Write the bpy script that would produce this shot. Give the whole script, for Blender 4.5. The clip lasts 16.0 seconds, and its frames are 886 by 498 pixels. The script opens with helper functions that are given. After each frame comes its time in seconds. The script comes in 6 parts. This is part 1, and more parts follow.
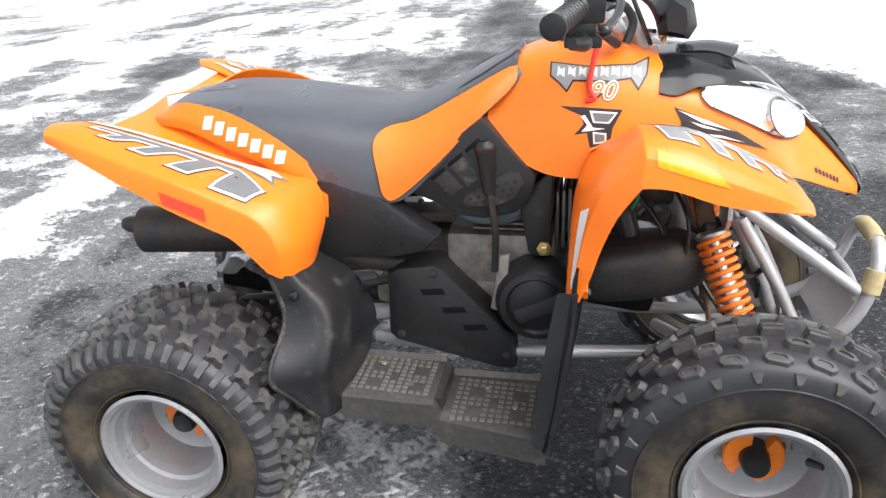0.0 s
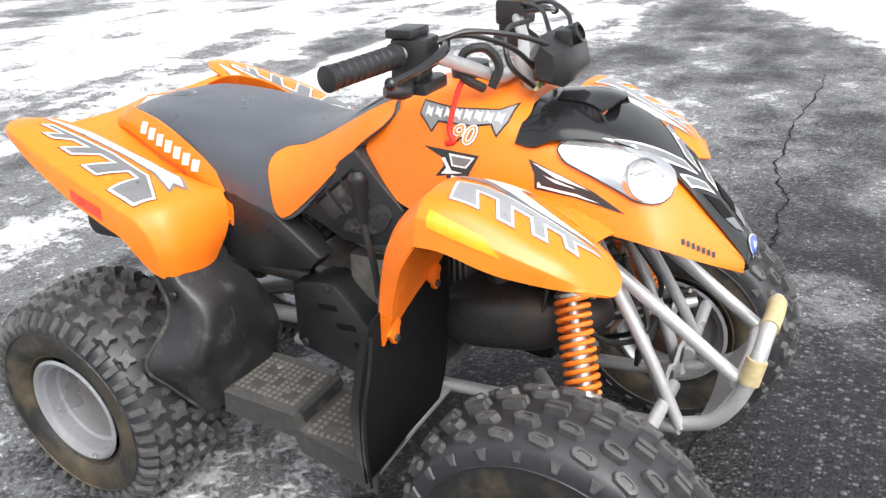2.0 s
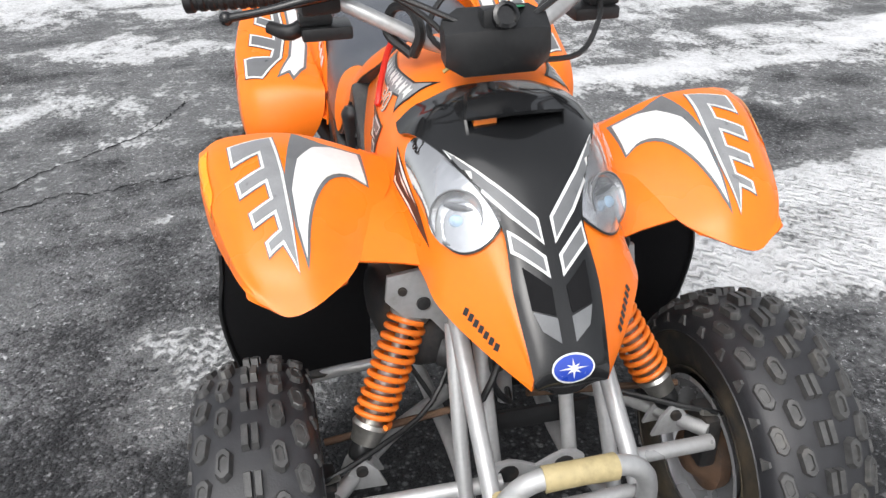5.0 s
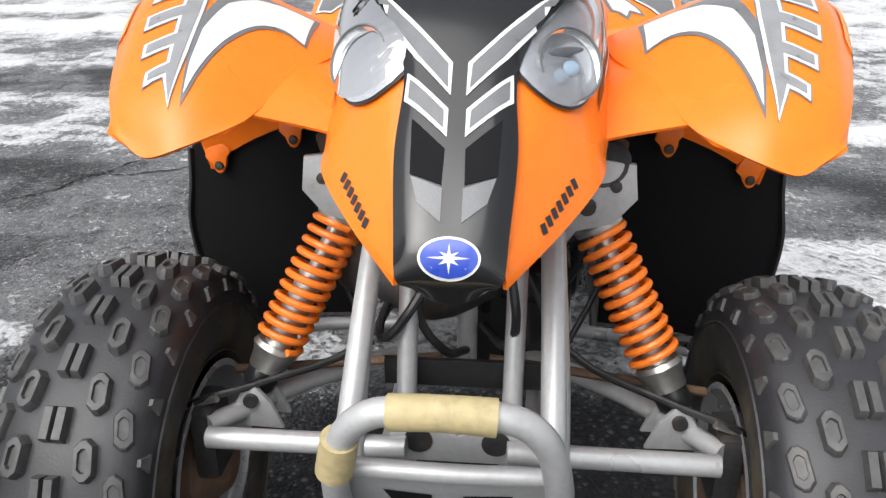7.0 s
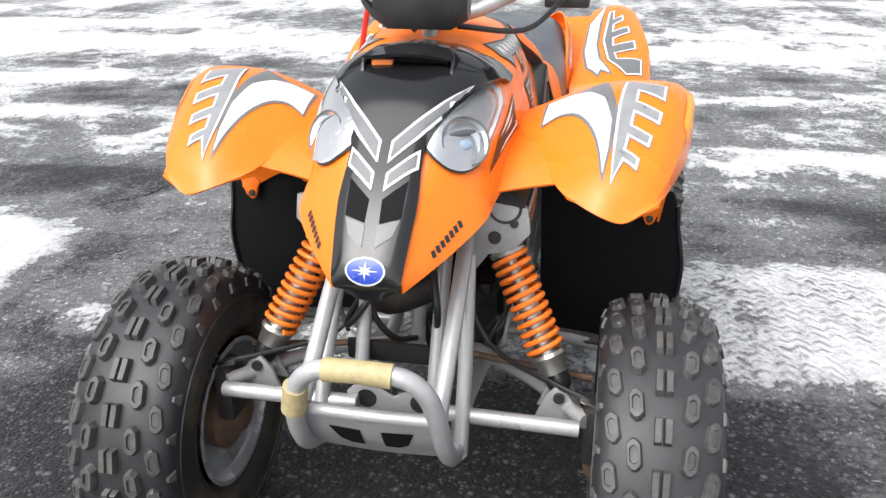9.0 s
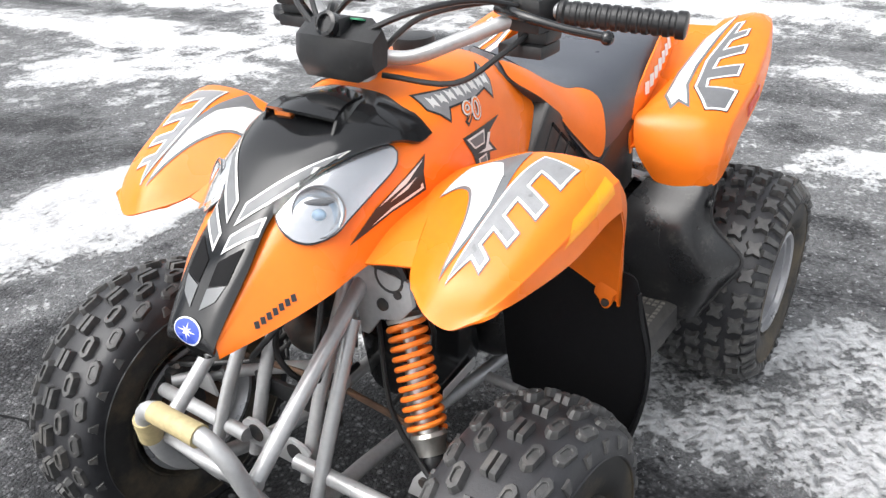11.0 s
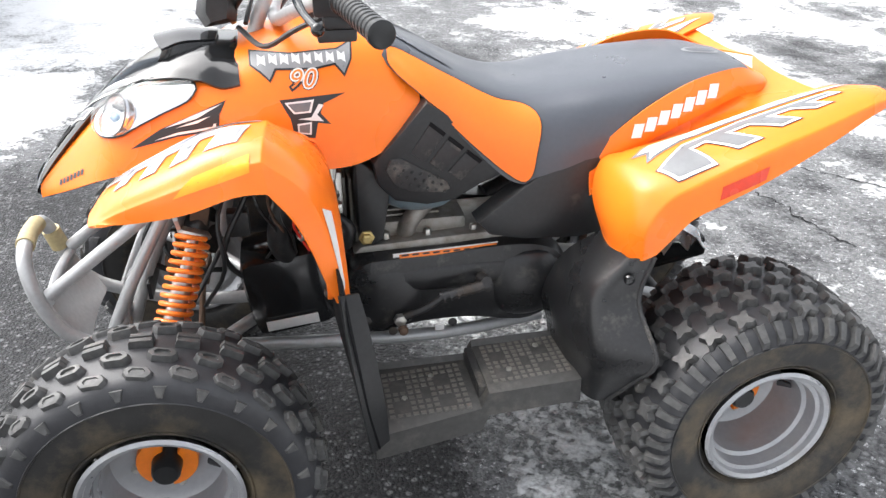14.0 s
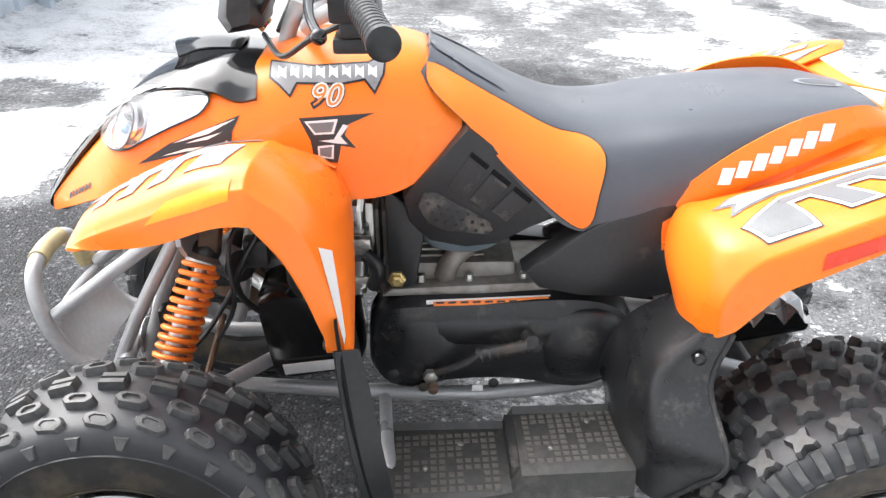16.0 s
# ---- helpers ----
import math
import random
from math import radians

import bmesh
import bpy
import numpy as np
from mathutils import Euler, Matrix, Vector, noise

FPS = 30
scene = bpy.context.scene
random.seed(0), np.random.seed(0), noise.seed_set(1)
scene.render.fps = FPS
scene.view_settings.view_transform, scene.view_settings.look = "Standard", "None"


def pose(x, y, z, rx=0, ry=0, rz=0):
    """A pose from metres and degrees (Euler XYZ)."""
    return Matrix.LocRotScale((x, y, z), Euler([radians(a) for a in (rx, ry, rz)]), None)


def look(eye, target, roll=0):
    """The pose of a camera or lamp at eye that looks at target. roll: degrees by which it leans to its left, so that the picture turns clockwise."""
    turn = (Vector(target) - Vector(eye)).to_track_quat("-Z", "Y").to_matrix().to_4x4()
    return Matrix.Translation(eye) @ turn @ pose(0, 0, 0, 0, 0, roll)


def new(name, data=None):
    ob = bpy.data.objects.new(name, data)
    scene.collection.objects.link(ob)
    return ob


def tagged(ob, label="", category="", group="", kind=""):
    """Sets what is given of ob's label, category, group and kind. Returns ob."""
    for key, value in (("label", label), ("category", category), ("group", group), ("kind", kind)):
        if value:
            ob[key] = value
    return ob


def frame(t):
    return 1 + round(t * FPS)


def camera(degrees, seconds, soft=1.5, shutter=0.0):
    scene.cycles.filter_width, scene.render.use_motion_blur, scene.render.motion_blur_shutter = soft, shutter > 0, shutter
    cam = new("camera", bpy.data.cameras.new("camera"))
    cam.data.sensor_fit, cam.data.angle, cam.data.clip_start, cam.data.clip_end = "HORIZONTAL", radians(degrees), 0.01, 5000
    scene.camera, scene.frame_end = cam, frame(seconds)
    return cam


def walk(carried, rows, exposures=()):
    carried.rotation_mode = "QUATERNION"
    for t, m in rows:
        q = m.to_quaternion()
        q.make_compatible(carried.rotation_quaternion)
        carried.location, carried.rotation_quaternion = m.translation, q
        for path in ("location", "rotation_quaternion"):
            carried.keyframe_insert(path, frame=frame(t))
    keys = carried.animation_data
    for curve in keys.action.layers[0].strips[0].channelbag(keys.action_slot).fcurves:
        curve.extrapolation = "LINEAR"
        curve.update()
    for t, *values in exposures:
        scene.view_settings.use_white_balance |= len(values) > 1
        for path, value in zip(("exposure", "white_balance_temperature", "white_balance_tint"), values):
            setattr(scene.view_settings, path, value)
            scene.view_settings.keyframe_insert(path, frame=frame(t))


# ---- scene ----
cam = camera(57.9, 16.0, soft=1.4)
PATH = (
    (0, (0.275, -1.521, 1.129), (12.63, -24.11, -3.81)),
    (0.5, (0.426, -1.675, 1.179), (15.62, -23.37, -3.50)),
    (1, (0.619, -1.603, 1.173), (22.82, -23.37, -5.60)),
    (1.5, (0.791, -1.484, 1.196), (28.74, -24.53, -3.69)),
    (2, (0.870, -1.283, 1.194), (29.97, -24.96, -3.78)),
    (2.5, (0.944, -1.111, 1.197), (34.65, -28.88, -5.50)),
    (3, (1.164, -0.952, 1.218), (43.18, -29.34, -3.66)),
    (3.2, (1.259, -0.883, 1.213), (47.19, -28.70, -4.01)),
    (5.3, (1.479, -0.261, 1.186), (81.50, -28.90, -1.25)),
    (5.5, (1.550, -0.254, 1.176), (82.92, -28.09, -1.04)),
    (6, (1.722, -0.152, 1.179), (85.00, -26.80, -0.50)),
    (6.5, (1.538, 0.031, 1.006), (93.75, -24.84, 2.26)),
    (7, (1.318, 0.050, 0.880), (95.25, -23.46, -0.02)),
    (7.5, (1.330, 0.032, 0.875), (95.15, -22.84, -0.58)),
    (8, (1.336, 0.038, 0.880), (93.92, -22.63, -0.70)),
    (8.5, (1.439, 0.067, 0.921), (94.10, -23.32, -0.95)),
    (9, (1.601, 0.284, 1.033), (101.76, -23.06, -0.29)),
    (9.5, (1.752, 0.500, 1.143), (106.55, -24.03, -2.88)),
    (10, (1.532, 0.579, 1.182), (112.36, -26.23, 0.10)),
    (10.2, (1.462, 0.622, 1.172), (114.80, -26.30, -0.20)),
    (12.3, (0.827, 1.173, 1.171), (151.70, -27.41, -0.94)),
    (12.5, (0.755, 1.263, 1.173), (156.27, -26.86, -0.18)),
    (13, (0.623, 1.382, 1.190), (160.54, -27.41, -0.86)),
    (13.5, (0.455, 1.393, 1.186), (162.59, -27.77, 1.74)),
    (14, (0.297, 1.435, 1.179), (167.84, -28.34, 1.15)),
    (14.5, (0.134, 1.561, 1.185), (175.90, -27.11, 1.34)),
    (15, (0.101, 1.561, 1.196), (178.52, -26.11, -0.26)),
    (15.5, (0.123, 1.357, 1.149), (178.34, -26.98, 0.39)),
    (16, (0.132, 1.257, 1.122), (177.73, -26.89, 0.89)),
)


def aim(eye, angles):
    """Eye, and yaw to the left from +y, pitch up and roll in degrees."""
    yaw, pitch, roll = angles
    y, p = radians(yaw), radians(pitch)
    way = Vector((-math.sin(y) * math.cos(p), math.cos(y) * math.cos(p), math.sin(p)))
    return look(eye, Vector(eye) + way, roll)


walk(cam, [(t, aim(e, a)) for t, e, a in PATH], exposures=[(0, 1.06), (0.5, 1.12), (2, 1.06), (3, 0.85), (5.4, 0.43), (7, 0.58), (8, 0.68), (8.5, 0.74), (10, 0.98), (12.5, 0.9), (13.5, 1.32), (14.5, 1.7), (16, 1.7)])

# ---- overcast winter daylight ----
world = bpy.data.worlds.new("overcast_sky")
scene.world = world
world.use_nodes = True
wn, wl = world.node_tree.nodes, world.node_tree.links
sky = wn.new("ShaderNodeTexSky")
sky.sky_type = "NISHITA"
sky.sun_disc = False
sky.sun_elevation = radians(48)
sky.sun_rotation = radians(120)
sky.dust_density = 4.0
haze = wn.new("ShaderNodeHueSaturation")
haze.inputs["Saturation"].default_value = 0.2
wl.new(sky.outputs["Color"], haze.inputs["Color"])
wl.new(haze.outputs["Color"], wn["Background"].inputs["Color"])
wn["Background"].inputs["Strength"].default_value = 0.15
sun = new("sun", bpy.data.lights.new("sun", "SUN"))
sun.data.energy, sun.data.angle, sun.data.color = 1.3, radians(60), (1.0, 0.99, 0.985)
sun.matrix_world = look((3, -2, 6), (0, 0, 0))


# ---- materials ----
def mat(name, color, rough=0.5, metal=0.0, vary=0.12, scale=30.0, bump=0.0, bump_scale=200.0, dirt=None, dirt_at=0.62, coat=0.0, spec=0.5):
    """A procedural surface: base colour with two sizes of variation, optional dirt patches and fine relief."""
    m = bpy.data.materials.new(name)
    m.use_nodes = True
    n, l = m.node_tree.nodes, m.node_tree.links
    b = n["Principled BSDF"]
    b.inputs["Metallic"].default_value = metal
    b.inputs["Coat Weight"].default_value = coat
    b.inputs["Coat Roughness"].default_value = 0.15
    b.inputs["Specular IOR Level"].default_value = spec
    tc = n.new("ShaderNodeTexCoord")
    big, small = n.new("ShaderNodeTexNoise"), n.new("ShaderNodeTexNoise")
    for t, s in ((big, scale * 0.25), (small, scale * 4)):
        t.inputs["Scale"].default_value, t.inputs["Detail"].default_value = s, 4
        l.new(tc.outputs["Object"], t.inputs["Vector"])
    add = n.new("ShaderNodeMath")
    l.new(big.outputs["Fac"], add.inputs[0]), l.new(small.outputs["Fac"], add.inputs[1])
    rng = n.new("ShaderNodeMapRange")
    rng.inputs["From Min"].default_value, rng.inputs["From Max"].default_value = 0.6, 1.4
    rng.inputs["To Min"].default_value, rng.inputs["To Max"].default_value = 1 - vary, 1 + vary
    l.new(add.outputs[0], rng.inputs["Value"])
    mul = n.new("ShaderNodeVectorMath")
    mul.operation = "SCALE"
    mul.inputs[0].default_value = color
    l.new(rng.outputs[0], mul.inputs["Scale"])
    out = mul.outputs[0]
    rr = n.new("ShaderNodeMapRange")
    rr.inputs["From Min"].default_value, rr.inputs["From Max"].default_value = 0.3, 0.7
    rr.inputs["To Min"].default_value, rr.inputs["To Max"].default_value = max(rough - 0.08, 0.02), min(rough + 0.1, 1)
    l.new(big.outputs["Fac"], rr.inputs["Value"]), l.new(rr.outputs[0], b.inputs["Roughness"])
    if dirt:
        d = n.new("ShaderNodeTexNoise")
        d.inputs["Scale"].default_value, d.inputs["Detail"].default_value, d.inputs["Roughness"].default_value = scale * 0.5, 8, 0.7
        l.new(tc.outputs["Object"], d.inputs["Vector"])
        dr = n.new("ShaderNodeMapRange")
        dr.inputs["From Min"].default_value, dr.inputs["From Max"].default_value = dirt_at - 0.12, dirt_at + 0.12
        l.new(d.outputs["Fac"], dr.inputs["Value"])
        mix = n.new("ShaderNodeMix")
        mix.data_type = "RGBA"
        l.new(dr.outputs[0], mix.inputs["Factor"]), l.new(out, mix.inputs["A"])
        mix.inputs["B"].default_value = (*dirt, 1)
        out = mix.outputs["Result"]
    l.new(out, b.inputs["Base Color"])
    if bump:
        bn, bp = n.new("ShaderNodeTexNoise"), n.new("ShaderNodeBump")
        bn.inputs["Scale"].default_value, bn.inputs["Detail"].default_value = bump_scale, 3
        bp.inputs["Strength"].default_value, bp.inputs["Distance"].default_value = bump, 0.002
        l.new(tc.outputs["Object"], bn.inputs["Vector"]), l.new(bn.outputs["Fac"], bp.inputs["Height"]), l.new(bp.outputs[0], b.inputs["Normal"])
    return m


def clear(name, rough=0.04):
    """A thin clear cover: see-through, with gloss that grows at a grazing look."""
    m = bpy.data.materials.new(name)
    m.use_nodes = True
    n, l = m.node_tree.nodes, m.node_tree.links
    n.remove(n["Principled BSDF"])
    see, shine, mix, fres = n.new("ShaderNodeBsdfTransparent"), n.new("ShaderNodeBsdfGlossy"), n.new("ShaderNodeMixShader"), n.new("ShaderNodeFresnel")
    see.inputs["Color"].default_value = (0.95, 0.96, 0.97, 1)
    shine.inputs["Roughness"].default_value = rough
    fres.inputs["IOR"].default_value = 1.5
    l.new(fres.outputs[0], mix.inputs[0]), l.new(see.outputs[0], mix.inputs[1]), l.new(shine.outputs[0], mix.inputs[2])
    l.new(mix.outputs[0], n["Material Output"].inputs["Surface"])
    return m


ORANGE = mat("orange_plastic", (0.95, 0.198, 0.014), 0.28, vary=0.05, scale=12, bump=0.02, bump_scale=60, spec=0.45)
BLACK_GLOSS = mat("black_gloss_plastic", (0.012, 0.0125, 0.0135), 0.12, vary=0.2, spec=0.55)
BLACK_MATT = mat("black_textured_plastic", (0.0175, 0.018, 0.019), 0.34, vary=0.3, bump=0.12, bump_scale=700, dirt=(0.075, 0.07, 0.062), dirt_at=0.72, spec=0.42)
BLACK_SATIN = mat("scuffed_satin_plastic", (0.015, 0.0153, 0.0165), 0.31, vary=0.35, scale=40, bump=0.1, bump_scale=400, dirt=(0.09, 0.084, 0.074), dirt_at=0.68)
BLACK_DUSTY = mat("dusty_black_plastic", (0.024, 0.024, 0.025), 0.6, vary=0.3, bump=0.2, bump_scale=500, dirt=(0.19, 0.175, 0.15), dirt_at=0.66)
TRAY = mat("dusty_footrest_plastic", (0.045, 0.044, 0.042), 0.45, vary=0.4, scale=20, bump=0.25, bump_scale=300, dirt=(0.12, 0.11, 0.095), dirt_at=0.66)
TOOTH = mat("dusty_grip_plastic", (0.125, 0.118, 0.107), 0.65, vary=0.4, bump=0.2, bump_scale=300, dirt=(0.15, 0.138, 0.12), dirt_at=0.56)
FLAP = mat("black_flap", (0.008, 0.008, 0.009), 0.75, vary=0.2, spec=0.15)
VINYL = mat("charcoal_seat_vinyl", (0.066, 0.073, 0.088), 0.33, vary=0.08, bump=0.15, bump_scale=900)
VINYL_ORANGE = mat("orange_seat_vinyl", (0.93, 0.19, 0.014), 0.42, vary=0.04, bump=0.1, bump_scale=900)
RUBBER = mat("tyre_rubber", (0.027, 0.0275, 0.031), 0.45, vary=0.3, scale=14, bump=0.15, bump_scale=300, dirt=(0.07, 0.064, 0.055), dirt_at=0.72)
RUBBER_SIDE = mat("dusty_tyre_sidewall", (0.02, 0.0195, 0.019), 0.6, vary=0.3, scale=14, bump=0.15, bump_scale=300, dirt=(0.11, 0.085, 0.052), dirt_at=0.54)
LUG = mat("worn_tread_rubber", (0.066, 0.066, 0.066), 0.48, vary=0.5, scale=20, bump=0.2, bump_scale=250, dirt=(0.13, 0.12, 0.105), dirt_at=0.66)
SILVER = mat("silver_frame_paint", (0.44, 0.445, 0.45), 0.35, metal=0.35, vary=0.12, bump=0.05, dirt=(0.2, 0.17, 0.14), dirt_at=0.72)
RIM = mat("silver_rim_paint", (0.37, 0.375, 0.39), 0.3, metal=0.5, vary=0.1, dirt=(0.3, 0.28, 0.25), dirt_at=0.68)
STEEL = mat("zinc_steel", (0.5, 0.49, 0.46), 0.35, metal=0.9, vary=0.2)
BRASS = mat("yellow_zinc", (0.55, 0.42, 0.18), 0.35, metal=0.8, vary=0.25)
RUST = mat("rusty_steel", (0.16, 0.095, 0.06), 0.7, metal=0.3, vary=0.45, bump=0.3, bump_scale=150, dirt=(0.05, 0.04, 0.035), dirt_at=0.55)
CAST = mat("cast_aluminium", (0.34, 0.33, 0.31), 0.5, metal=0.6, vary=0.25, bump=0.3, bump_scale=350, dirt=(0.13, 0.105, 0.08), dirt_at=0.55)
DARK_STEEL = mat("dark_steel", (0.06, 0.06, 0.062), 0.5, metal=0.6, vary=0.3, dirt=(0.1, 0.075, 0.055), dirt_at=0.6)
SPRING = mat("orange_spring_paint", (0.85, 0.2, 0.02), 0.35, vary=0.12)
HUB_ORANGE = mat("orange_hub_paint", (0.9, 0.22, 0.015), 0.35, vary=0.1)
WHITE = mat("white_decal", (0.74, 0.74, 0.73), 0.35, vary=0.06)
GREY = mat("grey_decal", (0.15, 0.155, 0.162), 0.35, vary=0.2, scale=200)
LIGHT_GREY = mat("light_grey_decal", (0.25, 0.255, 0.265), 0.35, vary=0.2, scale=200)
DARK = mat("dark_decal", (0.02, 0.02, 0.022), 0.35, vary=0.2)
DECAL_ORANGE = mat("orange_decal", (0.9, 0.23, 0.03), 0.35, vary=0.05)
AMBER = mat("amber_reflector", (0.95, 0.35, 0.01), 0.25, vary=0.05)
RED = mat("red_reflector", (0.7, 0.05, 0.02), 0.25, vary=0.1)
BLUE = mat("blue_badge", (0.02, 0.06, 0.42), 0.25, vary=0.1, coat=0.5)
CREAM = mat("yellowed_foam_tube", (0.42, 0.345, 0.185), 0.5, vary=0.25, bump=0.2, dirt=(0.3, 0.24, 0.12), dirt_at=0.66)
WALL_PAINT = mat("pale_blue_grey_wall_paint", (0.43, 0.48, 0.54), 0.45, vary=0.08, scale=4, dirt=(0.3, 0.31, 0.33), dirt_at=0.72)
PIPE_PAINT = mat("worn_blue_grey_pipe_paint", (0.36, 0.43, 0.52), 0.5, vary=0.15, scale=8, dirt=(0.2, 0.2, 0.21), dirt_at=0.66)
DARK_BOARD = mat("weathered_dark_boards", (0.035, 0.036, 0.038), 0.75, vary=0.35, scale=20, bump=0.3, bump_scale=60, dirt=(0.09, 0.09, 0.09), dirt_at=0.62)
BELLY = mat("blue_grey_tank_plastic", (0.16, 0.215, 0.245), 0.45, vary=0.12)
CHROME = mat("lamp_reflector", (0.74, 0.75, 0.77), 0.14, metal=0.8, vary=0.06)
LENS = clear("clear_lens")
BULB = mat("bulb_glass", (0.45, 0.6, 0.75), 0.1, vary=0.1, coat=0.5)
FOIL = mat("crumpled_foil", (0.6, 0.61, 0.62), 0.25, metal=0.8, vary=0.2, bump=0.6, bump_scale=40)
YELLOW = mat("yellow_switch", (0.85, 0.55, 0.03), 0.4)
GREEN = mat("green_wire", (0.03, 0.25, 0.12), 0.45)
RED_CORD = mat("red_cord", (0.7, 0.03, 0.015), 0.45)


# ---- mesh helpers ----
def link(name, verts, faces, material, parent=None, label="", sharp=40, at=None):
    me = bpy.data.meshes.new(name)
    me.from_pydata([tuple(map(float, v)) for v in verts], [], faces)
    me.validate()
    bm = bmesh.new()
    bm.from_mesh(me)
    bmesh.ops.recalc_face_normals(bm, faces=bm.faces)
    bm.to_mesh(me)
    bm.free()
    for p in me.polygons:
        p.use_smooth = True
    me.set_sharp_from_angle(angle=radians(sharp))
    me.materials.append(material)
    ob = new(name, me)
    if at is not None:
        ob.matrix_basis = at
    ob.parent = parent
    return tagged(ob, label)


def again(ob, parent, at=None, name=None):
    """Another part on the same mesh."""
    o = new(name or ob.name.split(".")[0], ob.data)
    if at is not None:
        o.matrix_basis = at
    o.parent = parent
    return o


def cr(p, n):
    """Catmull-Rom through the points along axis 0, n steps a span."""
    p = np.asarray(p, float)
    if n <= 1 or len(p) < 2:
        return p
    q = np.concatenate([2 * p[:1] - p[1:2], p, 2 * p[-1:] - p[-2:-1]])
    out = []
    for i in range(1, len(q) - 2):
        a, b, c, d = q[i - 1], q[i], q[i + 1], q[i + 2]
        for k in range(n):
            t = k / n
            out.append(0.5 * (2 * b + (c - a) * t + (2 * a - 5 * b + 4 * c - d) * t * t + (3 * b - a - 3 * c + d) * t**3))
    out.append(p[-1])
    return np.array(out)


def grid(ctrl, nr, nc):
    g = cr(np.asarray(ctrl, float), nr)
    return np.swapaxes(cr(np.swapaxes(g, 0, 1), nc), 0, 1)


def crease(ctrl, cols=(), rows=(), k=0.14):
    """Control points doubled along columns or rows, so that the sheet bends there in a tight fold."""
    g = np.asarray(ctrl, float)
    for axis, lines in ((1, cols), (0, rows)):
        g = np.swapaxes(g, 0, axis)
        out = []
        for i in range(len(g)):
            if i in lines:
                out += [g[i] * (1 - k) + g[i - 1] * k, g[i] * (1 - k) + g[i + 1] * k]
            else:
                out.append(g[i])
        g = np.swapaxes(np.array(out), 0, axis)
    return g


def mirror(g):
    return np.asarray(g, float) * (1, -1, 1)


def shell(g, thick):
    """Verts and faces of a sheet with thickness; the second skin lies thick along the sheet's normal."""
    R, C = g.shape[:2]
    nrm = np.cross(np.gradient(g, axis=0), np.gradient(g, axis=1))
    nrm /= np.linalg.norm(nrm, axis=-1, keepdims=True) + 1e-9
    v = np.concatenate([g.reshape(-1, 3), (g + nrm * thick).reshape(-1, 3)])
    N, f = R * C, []
    for i in range(R - 1):
        for j in range(C - 1):
            a, b, c, d = i * C + j, i * C + j + 1, (i + 1) * C + j + 1, (i + 1) * C + j
            f += [(a, b, c, d), (a + N, d + N, c + N, b + N)]
    rim = [j for j in range(C)] + [i * C + C - 1 for i in range(1, R)] + [(R - 1) * C + j for j in range(C - 2, -1, -1)] + [i * C for i in range(R - 2, 0, -1)]
    for a, b in zip(rim, rim[1:] + rim[:1]):
        f.append((a, b, b + N, a + N))
    return v, f


def loft(rings, cap=True):
    """Closed rings of equal count joined in a row."""
    n = len(rings[0])
    v = [p for r in rings for p in r]
    f = []
    for i in range(len(rings) - 1):
        for j in range(n):
            k = (j + 1) % n
            f.append((i * n + j, i * n + k, (i + 1) * n + k, (i + 1) * n + j))
    if cap:
        f += [tuple(range(n - 1, -1, -1)), tuple(range((len(rings) - 1) * n, len(rings) * n))]
    return v, f


def tube(points, r, seg=10, smooth=4):
    p = cr(points, smooth)
    r = np.full(len(p), r) if np.isscalar(r) else np.interp(np.linspace(0, 1, len(p)), np.linspace(0, 1, len(r)), r)
    tan = np.gradient(p, axis=0)
    tan /= np.linalg.norm(tan, axis=1, keepdims=True) + 1e-12
    u = np.cross(tan[0], (0, 0, 1) if abs(tan[0][2]) < 0.9 else (0, 1, 0))
    rings = []
    for i in range(len(p)):
        u = u - tan[i] * (u @ tan[i])
        u /= np.linalg.norm(u)
        w = np.cross(tan[i], u)
        rings.append([p[i] + r[i] * (math.cos(a) * u + math.sin(a) * w) for a in np.arange(seg) * 2 * math.pi / seg])
    return loft(rings)


def join(*parts):
    v, f = [], []
    for pv, pf in parts:
        n = len(v)
        v += [tuple(p) for p in pv]
        f += [tuple(i + n for i in q) for q in pf]
    return v, f


def prism(poly, axis, lo, hi, bevel=0.0):
    """A flat outline, extruded along an axis from lo to hi, with the hi side's rim chamfered."""
    poly = np.asarray(poly, float)
    o = {"x": (1, 2), "y": (0, 2), "z": (0, 1)}[axis]
    k = "xyz".index(axis)

    def ring(p, h):
        out = np.zeros((len(p), 3))
        out[:, o[0]], out[:, o[1]], out[:, k] = p[:, 0], p[:, 1], h
        return out
    rings = [ring(poly, lo)]
    if bevel:
        s = 1 if hi > lo else -1
        nxt, prv = np.roll(poly, -1, 0) - poly, poly - np.roll(poly, 1, 0)
        area = (poly[:, 0] * np.roll(poly[:, 1], -1) - np.roll(poly[:, 0], -1) * poly[:, 1]).sum()
        sg = 1 if area > 0 else -1
        na = np.stack([-nxt[:, 1], nxt[:, 0]], 1) / np.linalg.norm(nxt, axis=1, keepdims=True)
        nb = np.stack([-prv[:, 1], prv[:, 0]], 1) / np.linalg.norm(prv, axis=1, keepdims=True)
        inn = (na + nb) / np.maximum(1 + (na * nb).sum(1, keepdims=True), 0.4) * sg
        rings += [ring(poly, hi - s * bevel), ring(poly + inn * bevel * 0.3, hi - s * bevel * 0.3), ring(poly + inn * bevel, hi)]
    else:
        rings.append(ring(poly, hi))
    return loft(rings)


